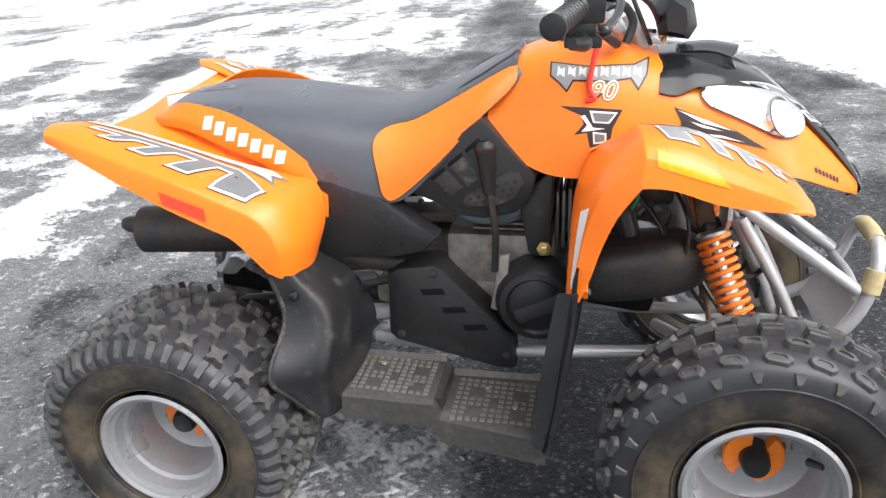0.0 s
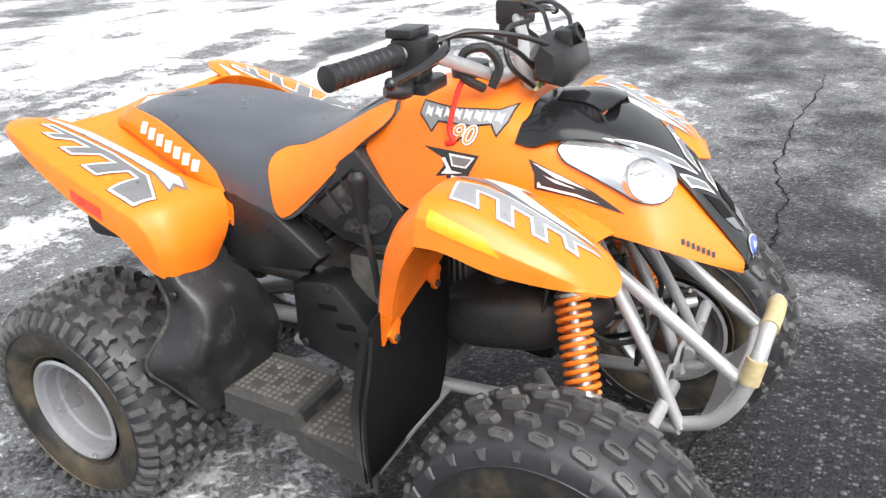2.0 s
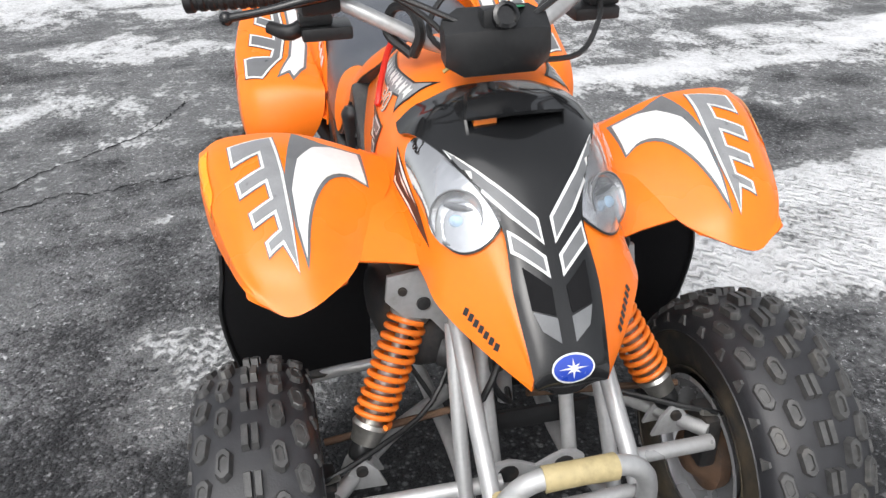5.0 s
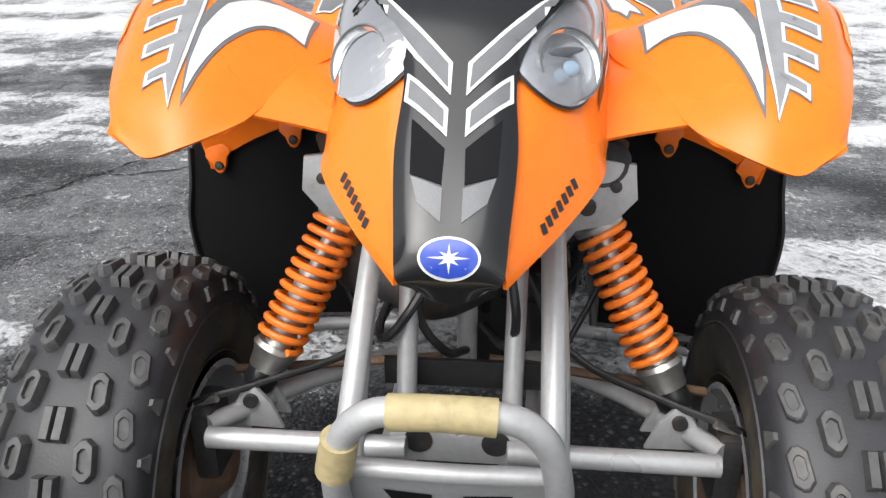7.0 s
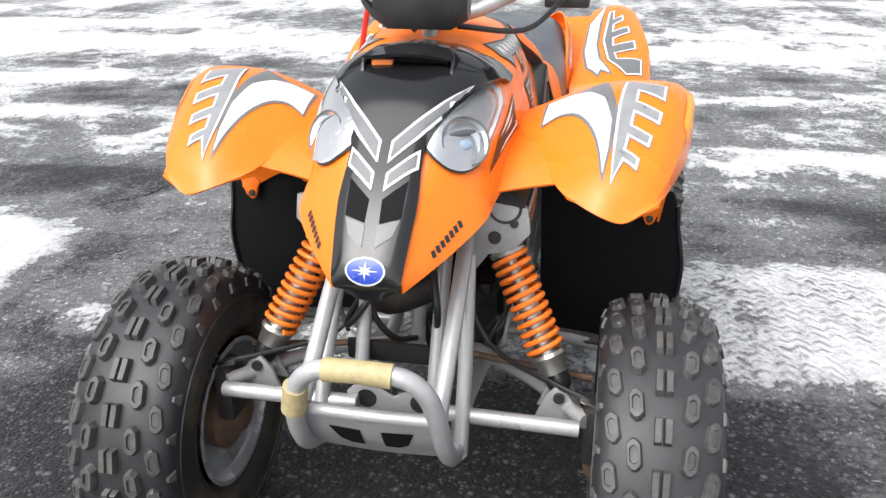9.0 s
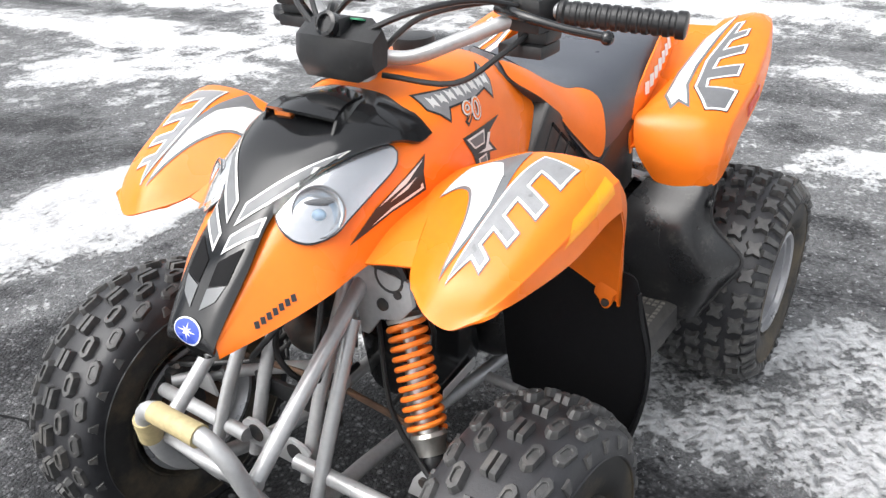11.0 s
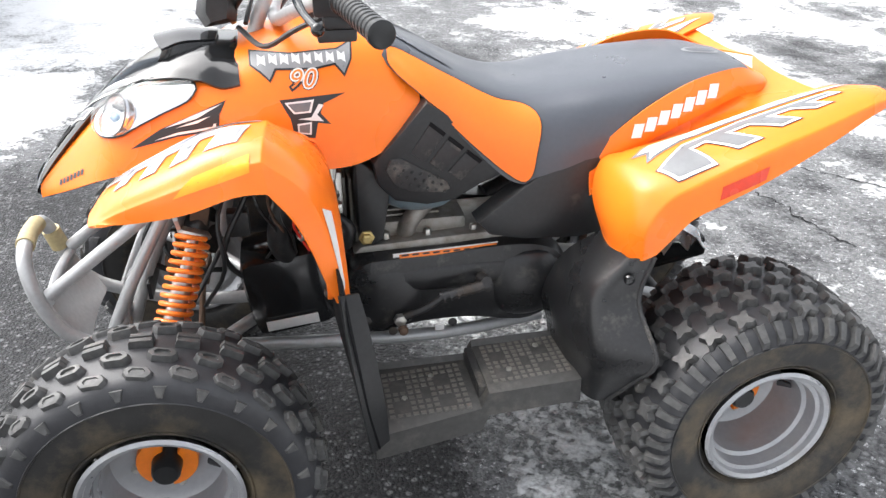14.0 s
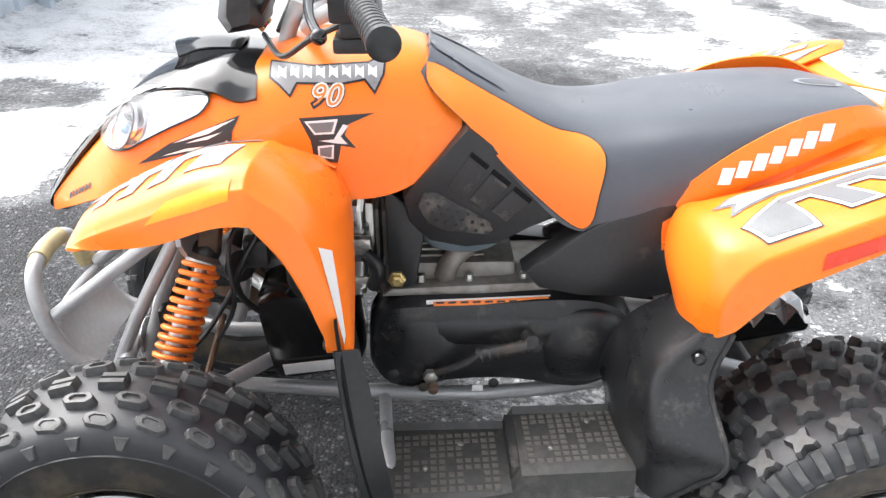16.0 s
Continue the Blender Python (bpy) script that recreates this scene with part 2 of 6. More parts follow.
def block(c, s, bevel=0.003, rot=(0, 0, 0)):
    """A bevelled block: centre, size, turn in degrees."""
    bm = bmesh.new()
    bmesh.ops.create_cube(bm, size=1)
    bmesh.ops.scale(bm, vec=s, verts=bm.verts)
    if bevel:
        bmesh.ops.bevel(bm, geom=list(bm.edges), offset=bevel, segments=2, affect="EDGES", profile=0.6)
    bmesh.ops.transform(bm, matrix=pose(*c, *rot), verts=bm.verts)
    bm.verts.index_update()
    out = [tuple(v.co) for v in bm.verts], [tuple(v.index for v in f.verts) for f in bm.faces]
    bm.free()
    return out


def revolve(profile, seg=48, axis="y", close=False):
    """Rows of (along, radius) turned round an axis."""
    rings = []
    for h, r in profile:
        a = np.arange(seg) * 2 * math.pi / seg
        c, s, z = r * np.cos(a), r * np.sin(a), np.full(seg, h)
        rings.append(np.stack({"y": (c, z, s), "x": (z, c, s), "z": (c, s, z)}[axis], 1))
    return loft(rings, cap=not close)


def moved(vf, m):
    return [tuple(m @ Vector(p)) for p in vf[0]], vf[1]


def blob(c, s, seg=20, rings=12, power=1.0, rot=(0, 0, 0)):
    """A rounded body; a power under 1 makes it boxier."""
    out = []
    for i in range(rings + 1):
        b = -math.pi / 2 + math.pi * i / rings
        cb, sb = max(math.cos(b), 1e-3), math.sin(b)
        row = []
        for j in range(seg):
            a = 2 * math.pi * j / seg
            e = lambda v: math.copysign(abs(v) ** power, v)
            row.append((s[0] * e(cb) * e(math.cos(a)), s[1] * e(cb) * e(math.sin(a)), s[2] * e(sb)))
        out.append(row)
    return moved(loft(out), pose(*c, *rot))


from mathutils.bvhtree import BVHTree


def skin(*obs):
    """A search tree over meshes, for laying decals on them."""
    v, f = [], []
    for o in obs:
        n = len(v)
        v += [tuple(p.co) for p in o.data.vertices]
        f += [tuple(i + n for i in p.vertices) for p in o.data.polygons]
    return BVHTree.FromPolygons(v, f)


def lay(name, polys, tree, frame_at, way, material, parent, lift=0.0012, step=0.012, label=""):
    """Flat outlines (u, v), laid on a surface along the direction way. frame_at: origin, u and v directions."""
    o, u, v = (Vector(q) for q in frame_at)
    way = Vector(way).normalized()
    bm = bmesh.new()
    for poly in polys:
        if isinstance(poly, tuple) and len(poly) == 2 and isinstance(poly[1], list) and poly[1] and isinstance(poly[1][0], tuple) and len(poly[1][0]) == 3:
            vs = [bm.verts.new((*p[:2], 0)) for p in poly[0]]
            for t in poly[1]:
                try:
                    bm.faces.new([vs[i] for i in t])
                except ValueError:
                    pass
        else:
            bm.faces.new([bm.verts.new((*p, 0)) for p in poly])
    bm.normal_update()
    bmesh.ops.triangulate(bm, faces=list(bm.faces))
    for _ in range(6):
        long = [e for e in bm.edges if e.calc_length() > step]
        if not long:
            break
        bmesh.ops.subdivide_edges(bm, edges=long, cuts=1)
        bmesh.ops.triangulate(bm, faces=[f for f in bm.faces if len(f.verts) > 3])
    lost = []
    for q in bm.verts:
        p = o + u * q.co.x + v * q.co.y
        hit, nrm, _, _ = tree.ray_cast(p + way * 0.6, -way)
        if hit is None:
            lost.append(q)
            continue
        if nrm.dot(way) < 0:
            nrm = -nrm
        q.co = hit + nrm * lift
    bmesh.ops.delete(bm, geom=lost, context="VERTS")
    me = bpy.data.meshes.new(name)
    bm.to_mesh(me)
    bm.free()
    for p in me.polygons:
        p.use_smooth = True
    me.materials.append(material)
    ob = new(name, me)
    ob.parent = parent
    return tagged(ob, label)


def letters(text, size, shear=0.2, grow=0.0):
    """Outline triangles of a text in the built-in font, centred."""
    c = bpy.data.curves.new("text", "FONT")
    c.body, c.size, c.shear, c.align_x, c.align_y, c.resolution_u = text, size, shear, "CENTER", "CENTER", 3
    c.offset = grow
    o = bpy.data.objects.new("text", c)
    me = o.to_mesh()
    me.calc_loop_triangles()
    pts = [tuple(v.co) for v in me.vertices]
    tris = [tuple(t.vertices) for t in me.loop_triangles]
    o.to_mesh_clear()
    bpy.data.objects.remove(o)
    bpy.data.curves.remove(c)
    return pts, tris


def outline(poly, d):
    """The polygon grown by d."""
    p = np.asarray(poly, float)
    nxt, prv = np.roll(p, -1, 0) - p, p - np.roll(p, 1, 0)
    area = (p[:, 0] * np.roll(p[:, 1], -1) - np.roll(p[:, 0], -1) * p[:, 1]).sum()
    na = np.stack([nxt[:, 1], -nxt[:, 0]], 1) / np.linalg.norm(nxt, axis=1, keepdims=True)
    nb = np.stack([prv[:, 1], -prv[:, 0]], 1) / np.linalg.norm(prv, axis=1, keepdims=True)
    off = (na + nb) / np.maximum(1 + (na * nb).sum(1, keepdims=True), 0.35)
    return [tuple(q) for q in p + off * d * (1 if area > 0 else -1)]


# ---- ground: asphalt lot under patchy trodden snow ----
def value_noise(x, y, scale, seed):
    x, y = x * scale + seed * 17.3, y * scale + seed * 7.7
    xi, yi = np.floor(x).astype(np.int64), np.floor(y).astype(np.int64)
    fx, fy = x - xi, y - yi
    fx, fy = fx * fx * (3 - 2 * fx), fy * fy * (3 - 2 * fy)

    def h(a, b):
        n = (a * 374761393 + b * 668265263 + seed * 1442695) & 0xFFFFFFFF
        n = ((n ^ (n >> 13)) * 1274126177) & 0xFFFFFFFF
        return ((n ^ (n >> 16)) & 0xFFFF) / 65535.0
    return (h(xi, yi) * (1 - fx) + h(xi + 1, yi) * fx) * (1 - fy) + (h(xi, yi + 1) * (1 - fx) + h(xi + 1, yi + 1) * fx) * fy


def fbm(x, y, scale, seed, octaves=4):
    return sum(value_noise(x, y, scale * 2**k, seed + k) * 0.5**k for k in range(octaves)) / sum(0.5**k for k in range(octaves))


def soft(d, w):
    """1 inside (d under 0), 0 outside, over a rim w wide."""
    return np.clip(0.5 - d / w, 0, 1)


def snow_cover(x, y):
    wob = (fbm(x, y, 1.3, 3) - 0.5) * 0.7
    c = 0.34 + 0 * x
    # streaks pressed by wheels, running across the lot behind the vehicle
    along = fbm(x * 3.2 + 0.3 * y, y * 0.35, 1.0, 11, 5)
    c += np.clip((-0.75 - x) / 0.5, 0, 1) * (0.085 + 0.8 * (along - 0.45) + 0.5 * (fbm(x, y, 2.3, 77) - 0.5))
    for x0, w in ((-2.15, 0.4), (-3.4, 0.3), (-4.6, 0.5)):
        c += 0.13 * soft(np.abs(x - x0 - 0.6 * wob + 0.05 * y) - w, 0.3)
    # the trodden track that crosses under the vehicle
    out = np.clip((y - 0.3) / 0.3, 0, 1)
    mid = -0.28 - 0.07 * (y - 0.3) + 0.15 * wob - 0.17 * out
    c += (0.43 + 0.05 * out) * soft(np.abs(x - mid) - 0.23 - 0.15 * out, 0.14) * np.clip((y + 0.85) / 0.25, 0, 1) * np.clip((4 - y) / 2, 0, 1)
    # melted patches of white
    for px, py, rx, ry, s in ((-0.3, -1.78, 0.62, 0.4, 0.5), (-0.12, 1.85, 0.3, 0.62, 0.42), (0.8, 1.08, 0.16, 0.2, 0.2), (-0.12, -1.08, 0.1, 0.09, 0.3), (1.05, 1.9, 0.25, 0.2, 0.2)):
        c += s * soft(np.hypot((x - px) / rx, (y - py) / ry) - 1 + wob, 0.35)
    # the deep snow at the lot's edges
    edge = np.interp(y, (-9, -6.2, -4, -2.8, -2.3, -1.9, -1.3, -1.1), (-0.2, 0.25, 0.72, 1.1, 1.2, 1.4, 1.6, 2.4))
    c += 0.5 * soft(edge - x + 0.5 * wob, 0.3) * soft(y + 1.25 + 0.2 * (x > 2.2) * np.clip(x - 2.2, 0, 2) + 0.9 * wob, 0.5) * (1 - soft(np.hypot((x - 2.15) / 0.5, (y + 2.62) / 0.3) - 1, 0.4))
    c += 0.5 * soft(4.6 - 1.7 * (x - 0.93) - y + wob, 0.5) * soft(1.7 + 0.15 * np.clip(x - 2, 0, 3) - y + 0.9 * wob, 0.6) * (x > -0.5)
    far = np.clip((np.abs(y) - 2.2) / 1.0, 0, 1)
    c += far * (0.05 + 0.75 * (fbm(x * 1.1, y * 0.8, 1.6, 21) - 0.45))
    c += np.clip((-4 - x) / 3, 0, 0.15)
    c -= 0.13 * np.clip((0.3 - y) / 0.8, 0, 1) * np.clip((-1.0 - x) / 0.6, 0, 1) * np.clip((y + 4) / 1.5, 0, 1)
    # bare black asphalt before the vehicle
    c -= 0.2 * soft(np.hypot((x - 1.1) / 1.0, (y - 0.1) / 1.7) - 1, 0.4)
    # meltwater wets the asphalt under the vehicle; the vehicle's shade is painted in with it
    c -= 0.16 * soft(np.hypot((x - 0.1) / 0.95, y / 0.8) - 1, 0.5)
    return c + 0.5 * (fbm(x, y, 5, 31, 5) - 0.5)


def ground_lines(lo, hi, step, far):
    mid = np.arange(lo, hi, step)
    grow = step * np.cumsum(1.09 ** np.arange(1, 95))
    grow = grow[grow < far]
    return np.concatenate([(lo - grow)[::-1], mid, hi + grow])


def ground_height(X, Y, cov):
    Z = 0.012 * np.clip((cov - 0.5) * 3, 0, 1) * (0.5 + fbm(X, Y, 14, 5, 3)) + 0.006 * (fbm(X, Y, 2.0, 9, 3) - 0.5)
    Z -= 0.006
    # the bank shovelled against the building
    Z += 0.14 * np.clip((X - 1.7 - 0.25 * (Y + 4)) / 1.1, 0, 1) ** 1.5 * np.clip((-2.6 - Y) / 1.0, 0, 1) * (0.6 + 0.8 * fbm(X, Y, 3, 51, 3)) * (X < 40) * (Y > -40)
    return Z


def make_ground():
    gx, gy = ground_lines(-2.6, 2.2, 0.018, 160), ground_lines(-2.8, 2.8, 0.02, 160)
    X, Y = np.meshgrid(gx, gy, indexing="ij")
    cov = snow_cover(X, Y)
    Z = ground_height(X, Y, cov)
    C = len(gy)
    idx = np.arange(X.size).reshape(X.shape)
    quads = np.stack([idx[:-1, :-1], idx[1:, :-1], idx[1:, 1:], idx[:-1, 1:]], -1).reshape(-1, 4)
    me = bpy.data.meshes.new("ground")
    me.vertices.add(X.size)
    me.vertices.foreach_set("co", np.stack([X, Y, Z], -1).ravel())
    me.loops.add(quads.size)
    me.loops.foreach_set("vertex_index", quads.ravel())
    me.polygons.add(len(quads))
    me.polygons.foreach_set("loop_start", np.arange(0, quads.size, 4))
    me.update(calc_edges=True)
    me.polygons.foreach_set("use_smooth", np.ones(len(quads), bool))
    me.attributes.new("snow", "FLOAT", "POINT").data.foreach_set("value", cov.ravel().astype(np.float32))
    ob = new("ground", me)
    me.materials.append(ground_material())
    return tagged(ob, "wet black asphalt lot with trodden patchy snow", "ground", kind="structure")


def ground_material():
    m = bpy.data.materials.new("asphalt_and_snow")
    m.use_nodes = True
    n, l = m.node_tree.nodes, m.node_tree.links
    b = n["Principled BSDF"]
    tc, at = n.new("ShaderNodeTexCoord"), n.new("ShaderNodeAttribute")
    at.attribute_name = "snow"
    P = tc.outputs["Object"]

    def tex(scale, detail=5, rough=0.6):
        t = n.new("ShaderNodeTexNoise")
        t.inputs["Scale"].default_value, t.inputs["Detail"].default_value, t.inputs["Roughness"].default_value = scale, detail, rough
        l.new(P, t.inputs["Vector"])
        return t.outputs["Fac"]

    def math_(op, a, c):
        t = n.new("ShaderNodeMath")
        t.operation = op
        for i, q in enumerate((a, c)):
            if isinstance(q, (int, float)):
                t.inputs[i].default_value = q
            else:
                l.new(q, t.inputs[i])
        return t.outputs[0]

    def span(v, a, c, lo=0.0, hi=1.0):
        t = n.new("ShaderNodeMapRange")
        for k, q in zip(("From Min", "From Max", "To Min", "To Max"), (a, c, lo, hi)):
            t.inputs[k].default_value = q
        l.new(v, t.inputs["Value"])
        return t.outputs[0]

    def blend(f, a, c):
        t = n.new("ShaderNodeMix")
        t.data_type = "RGBA"
        l.new(f, t.inputs["Factor"])
        for k, q in (("A", a), ("B", c)):
            if isinstance(q, tuple):
                t.inputs[k].default_value = (*q, 1)
            else:
                l.new(q, t.inputs[k])
        return t.outputs["Result"]
    # stones of the asphalt: each cell has its own grey
    def cells(scale):
        t = n.new("ShaderNodeTexVoronoi")
        t.inputs["Scale"].default_value = scale
        l.new(P, t.inputs["Vector"])
        sp = n.new("ShaderNodeSeparateColor")
        l.new(t.outputs["Color"], sp.inputs[0])
        return t.outputs["Distance"], sp.outputs[0]
    d1, g1 = cells(105)
    d2, g2 = cells(55)
    stones = span(d1, 0.1, 0.7, 1, 0)
    wet = span(tex(1.6, 6), 0.38, 0.62)
    grit = tex(230, 3, 0.7)
    tarmac = blend(span(g1, 0.15, 1.0), (0.016, 0.0165, 0.018), (0.135, 0.137, 0.143))
    tarmac = blend(math_("MULTIPLY", span(g2, 0.72, 0.78), span(d2, 0.25, 0.5, 0.8, 0)), tarmac, (0.23, 0.232, 0.237))
    tarmac = blend(math_("MULTIPLY", span(grit, 0.55, 0.75), 0.5), tarmac, (0.26, 0.262, 0.267))
    tarmac = blend(math_("MULTIPLY", wet, 0.35), tarmac, (0.02, 0.021, 0.024))
    tarmac = blend(math_("MULTIPLY", span(tex(24, 8, 0.75), 0.48, 0.62), 0.55), tarmac, (0.016, 0.016, 0.018))
    # crumbs of ice and the edge of the snow, broken at several sizes
    crumbs = span(tex(60, 8, 0.75), 0.585, 0.63)
    broad, fine = tex(8, 10, 0.68), tex(48, 8, 0.75)
    cover = math_("ADD", at.outputs["Fac"], math_("MULTIPLY", math_("SUBTRACT", broad, 0.5), 1.1))
    cover = math_("ADD", cover, math_("MULTIPLY", math_("SUBTRACT", fine, 0.5), 1.0))
    # tread prints: zigzag bars in the trodden snow
    sep = n.new("ShaderNodeSeparateXYZ")
    l.new(P, sep.inputs[0])
    zig = math_("PINGPONG", math_("ADD", sep.outputs["Y"], 0.0), 0.026)
    bars = math_("SINE", math_("MULTIPLY", math_("ADD", math_("ADD", sep.outputs["X"], zig), math_("MULTIPLY", tex(9, 3), 0.02)), 150.0), 0.0)
    near = math_("MULTIPLY", span(math_("ABSOLUTE", math_("ADD", sep.outputs["X"], 0.4), 0.0), 0.42, 0.55, 1, 0), span(sep.outputs["Y"], 1.6, 2.2, 1, 0))
    prints = math_("MULTIPLY", math_("MULTIPLY", math_("MULTIPLY", bars, near), span(tex(5, 3), 0.36, 0.48)), math_("MULTIPLY", span(sep.outputs["Y"], -1.2, -1.0), span(tex(26, 2), 0.42, 0.56)))
    cover = math_("SUBTRACT", cover, math_("MULTIPLY", math_("MAXIMUM", prints, 0.0), 0.2))
    f = span(cover, 0.50, 0.60)
    deep = span(cover, 0.55, 0.95)
    trodden = blend(span(tex(38, 8, 0.75), 0.38, 0.58), (0.22, 0.225, 0.23), (0.62, 0.63, 0.64))
    snow = blend(deep, trodden, (0.74, 0.75, 0.765))
    thin = span(cover, 0.18, 0.54)
    # low cover blackens the tarmac: wetness, plus painted shade under the vehicle
    dry_lit = span(at.outputs["Fac"], 0.12, 0.38)
    tarmac = blend(math_("MULTIPLY", math_("SUBTRACT", 1.0, dry_lit), 0.75), tarmac, (0.014, 0.0145, 0.016))
    tarmac = blend(math_("MULTIPLY", span(g1, 0.74, 0.8), span(d1, 0.2, 0.5, 0.7, 0)), tarmac, (0.17, 0.172, 0.178))
    tarmac = blend(math_("MULTIPLY", span(g2, 0.85, 0.9), span(d2, 0.2, 0.45, 0.7, 0)), tarmac, (0.2, 0.202, 0.208))
    base = blend(math_("MULTIPLY", math_("MULTIPLY", thin, dry_lit), 0.7), tarmac, (0.27, 0.275, 0.28))
    base = blend(math_("MULTIPLY", crumbs, span(at.outputs["Fac"], 0.1, 0.4)), base, (0.62, 0.63, 0.64))
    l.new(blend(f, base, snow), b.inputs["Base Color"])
    rough = math_("SUBTRACT", 0.66, math_("MULTIPLY", math_("MULTIPLY", wet, math_("SUBTRACT", 1.0, f)), 0.22))
    l.new(rough, b.inputs["Roughness"])
    l.new(math_("ADD", math_("MULTIPLY", f, 0.25), 0.22), b.inputs["Specular IOR Level"])
    height = math_("ADD", math_("MULTIPLY", stones, 0.35), math_("MULTIPLY", grit, 0.35))
    height = math_("MULTIPLY", height, math_("SUBTRACT", 1.0, f))
    lumps = math_("ADD", math_("MULTIPLY", tex(55, 8, 0.72), 1.1), math_("MULTIPLY", prints, -0.8))
    height = math_("ADD", height, math_("MULTIPLY", f, math_("ADD", lumps, 0.5)))
    bp = n.new("ShaderNodeBump")
    bp.inputs["Strength"].default_value, bp.inputs["Distance"].default_value = 1.0, 0.011
    l.new(height, bp.inputs["Height"]), l.new(bp.outputs[0], b.inputs["Normal"])
    return m


make_ground()
TAR = mat("dark_crack", (0.008, 0.008, 0.009), 0.8, vary=0.3, spec=0.2)


def make_crack(knots, seed):
    """A ragged dark crack that lies on the asphalt."""
    rng = random.Random(seed)
    path = cr(knots, 24)
    way = np.gradient(path, axis=0)
    way /= np.linalg.norm(way, axis=1, keepdims=True)
    nrm = np.stack([-way[:, 1], way[:, 0]], 1)
    wob, pts = 0.0, []
    for p, q in zip(path, nrm):
        wob = 0.85 * wob + rng.uniform(-0.012, 0.012)
        w = rng.uniform(0.001, 0.006)
        pts.append((p + q * (wob - w), p + q * (wob + w)))
    flat = np.array(pts).reshape(-1, 2)
    z = ground_height(flat[:, 0], flat[:, 1], snow_cover(flat[:, 0], flat[:, 1])) + 0.0035
    v = np.column_stack([flat, z])
    f = [(2 * i, 2 * i + 1, 2 * i + 3, 2 * i + 2) for i in range(len(pts) - 1)]
    ob = link("crack", v, f, TAR)
    tagged(ob, "dark ragged crack in the asphalt", "crack", kind="structure")


make_crack([(0.66, -1.3), (0.63, -0.87), (0.64, 0.2), (0.58, 1.08), (0.61, 1.72), (0.52, 2.4), (0.55, 3.9)], 1)
make_crack([(-1.22, -1.5), (-1.30, -1.2), (-1.38, -1.04), (-1.41, -0.81), (-1.47, -0.5)], 2)
make_crack([(-0.95, -1.6), (-1.09, -1.46), (-1.53, -1.26), (-1.93, -0.86), (-2.3, -0.7)], 3)


# ---- the building, the fence and the odds and ends at the lot's edge ----
def make_wall():
    """A profiled sheet-metal wall along the lot, with its posts and downpipe."""
    wall = tagged(new("wall_north"), "pale blue-grey corrugated metal wall of a building", "wall", kind="structure")
    wall.matrix_basis = pose(2.80, -3.2, 0, 0, 0, -96.5)
    u, out, length = 0.0, [(0.0, 0.0)], 2.75
    while u < length - 0.25:
        out += [(u + 0.17, 0.0), (u + 0.188, -0.028), (u + 0.225, -0.028), (u + 0.243, 0.0)]
        u += 0.25
    out += [(length, 0.0), (length, 0.16), (0.0, 0.16)]
    link("sheet", *prism(out, "z", -0.05, 3.2), WALL_PAINT, wall, "corrugated metal sheet", 20)
    for a, w in ((1.19, 0.07), (1.30, 0.06), (1.70, 0.06)):
        link("post", *block((a, -0.07, 1.55), (w, 0.08, 3.2), 0.008), WALL_PAINT, wall, "narrow painted steel post")
    link("downpipe", *moved(revolve([(-0.02, 0.085), (3.1, 0.085)], 20, "z"), pose(1.52, -0.11, 0)), PIPE_PAINT, wall, "worn blue-grey downpipe")
    link("roof_edge", *block((1.37, 0.05, 3.24), (2.85, 0.34, 0.12), 0.01), PIPE_PAINT, wall, "metal roof edge")


def make_fence(x, y, turn, count):
    fence = tagged(new("board_fence"), "dark weathered upright boards standing in deep snow", "fence", "board fences at the lot's edge")
    fence.matrix_basis = pose(x, y, 0, 0, 0, turn)
    first = None
    for k in range(count):
        at = pose(0.125 * k, 0.012 * (k % 2), 0.66 + 0.015 * (k % 3), 0, 0, 3 * (k % 2))
        if first is None:
            first = link("board", *block((0, 0, 0), (0.11, 0.024, 1.4), 0.004), DARK_BOARD, fence, at=at)
        else:
            again(first, fence, at, "board")
    for z in (0.35, 1.05):
        link("rail", *block((0.0625 * (count - 1), 0.036, z), (0.125 * count, 0.03, 0.07), 0.004), DARK_BOARD, fence)


make_wall()
make_fence(1.28, 7.62, 68, 5)
make_fence(1.86, 7.62, -14, 5)
post = tagged(new("gate_post"), "pale painted gate post beside the dark fence", "post")
link("shaft", *block((2.58, 7.36, 0.68), (0.15, 0.15, 1.4), 0.012), WALL_PAINT, post)
link("cap", *block((2.58, 7.36, 1.40), (0.18, 0.18, 0.05), 0.012), WALL_PAINT, post)
stake = tagged(new("marker_stake"), "rusty orange marker stake leaning in the snow", "stake")
link("blade", *block((2.47, -5.72, 0.42), (0.05, 0.10, 0.9), 0.008, (6, 4, 15)), HUB_ORANGE, stake, "orange painted blade")
link("edge_strip", *block((2.435, -5.72, 0.42), (0.012, 0.11, 0.9), 0.003, (6, 4, 15)), RUST, stake, "rusty steel edge")
tub = tagged(new("bucket"), "dark bucket with a yellow band in the snow", "bucket")
link("pail", *moved(revolve([(0.0, 0.085), (0.3, 0.11), (0.3, 0.102), (0.02, 0.075)], 24, "z", close=True), pose(1.25, -6.12, 0)), BLACK_DUSTY, tub, "dark plastic pail")
link("band", *moved(revolve([(0.10, 0.096), (0.13, 0.0985)], 24, "z", close=True), pose(1.25, -6.12, 0)), YELLOW, tub, "yellow band")

# ---- the vehicle ----
quad = tagged(new("quad_bike"), "orange and black youth quad bike on snowy asphalt", "quad bike")
F, R = (0.526, 0.232), (-0.512, 0.228)      # axles: x, z


def p_(name, vf, material, parent=None, label="", sharp=40):
    return link(name, vf[0], vf[1], material, parent or quad, label, sharp)


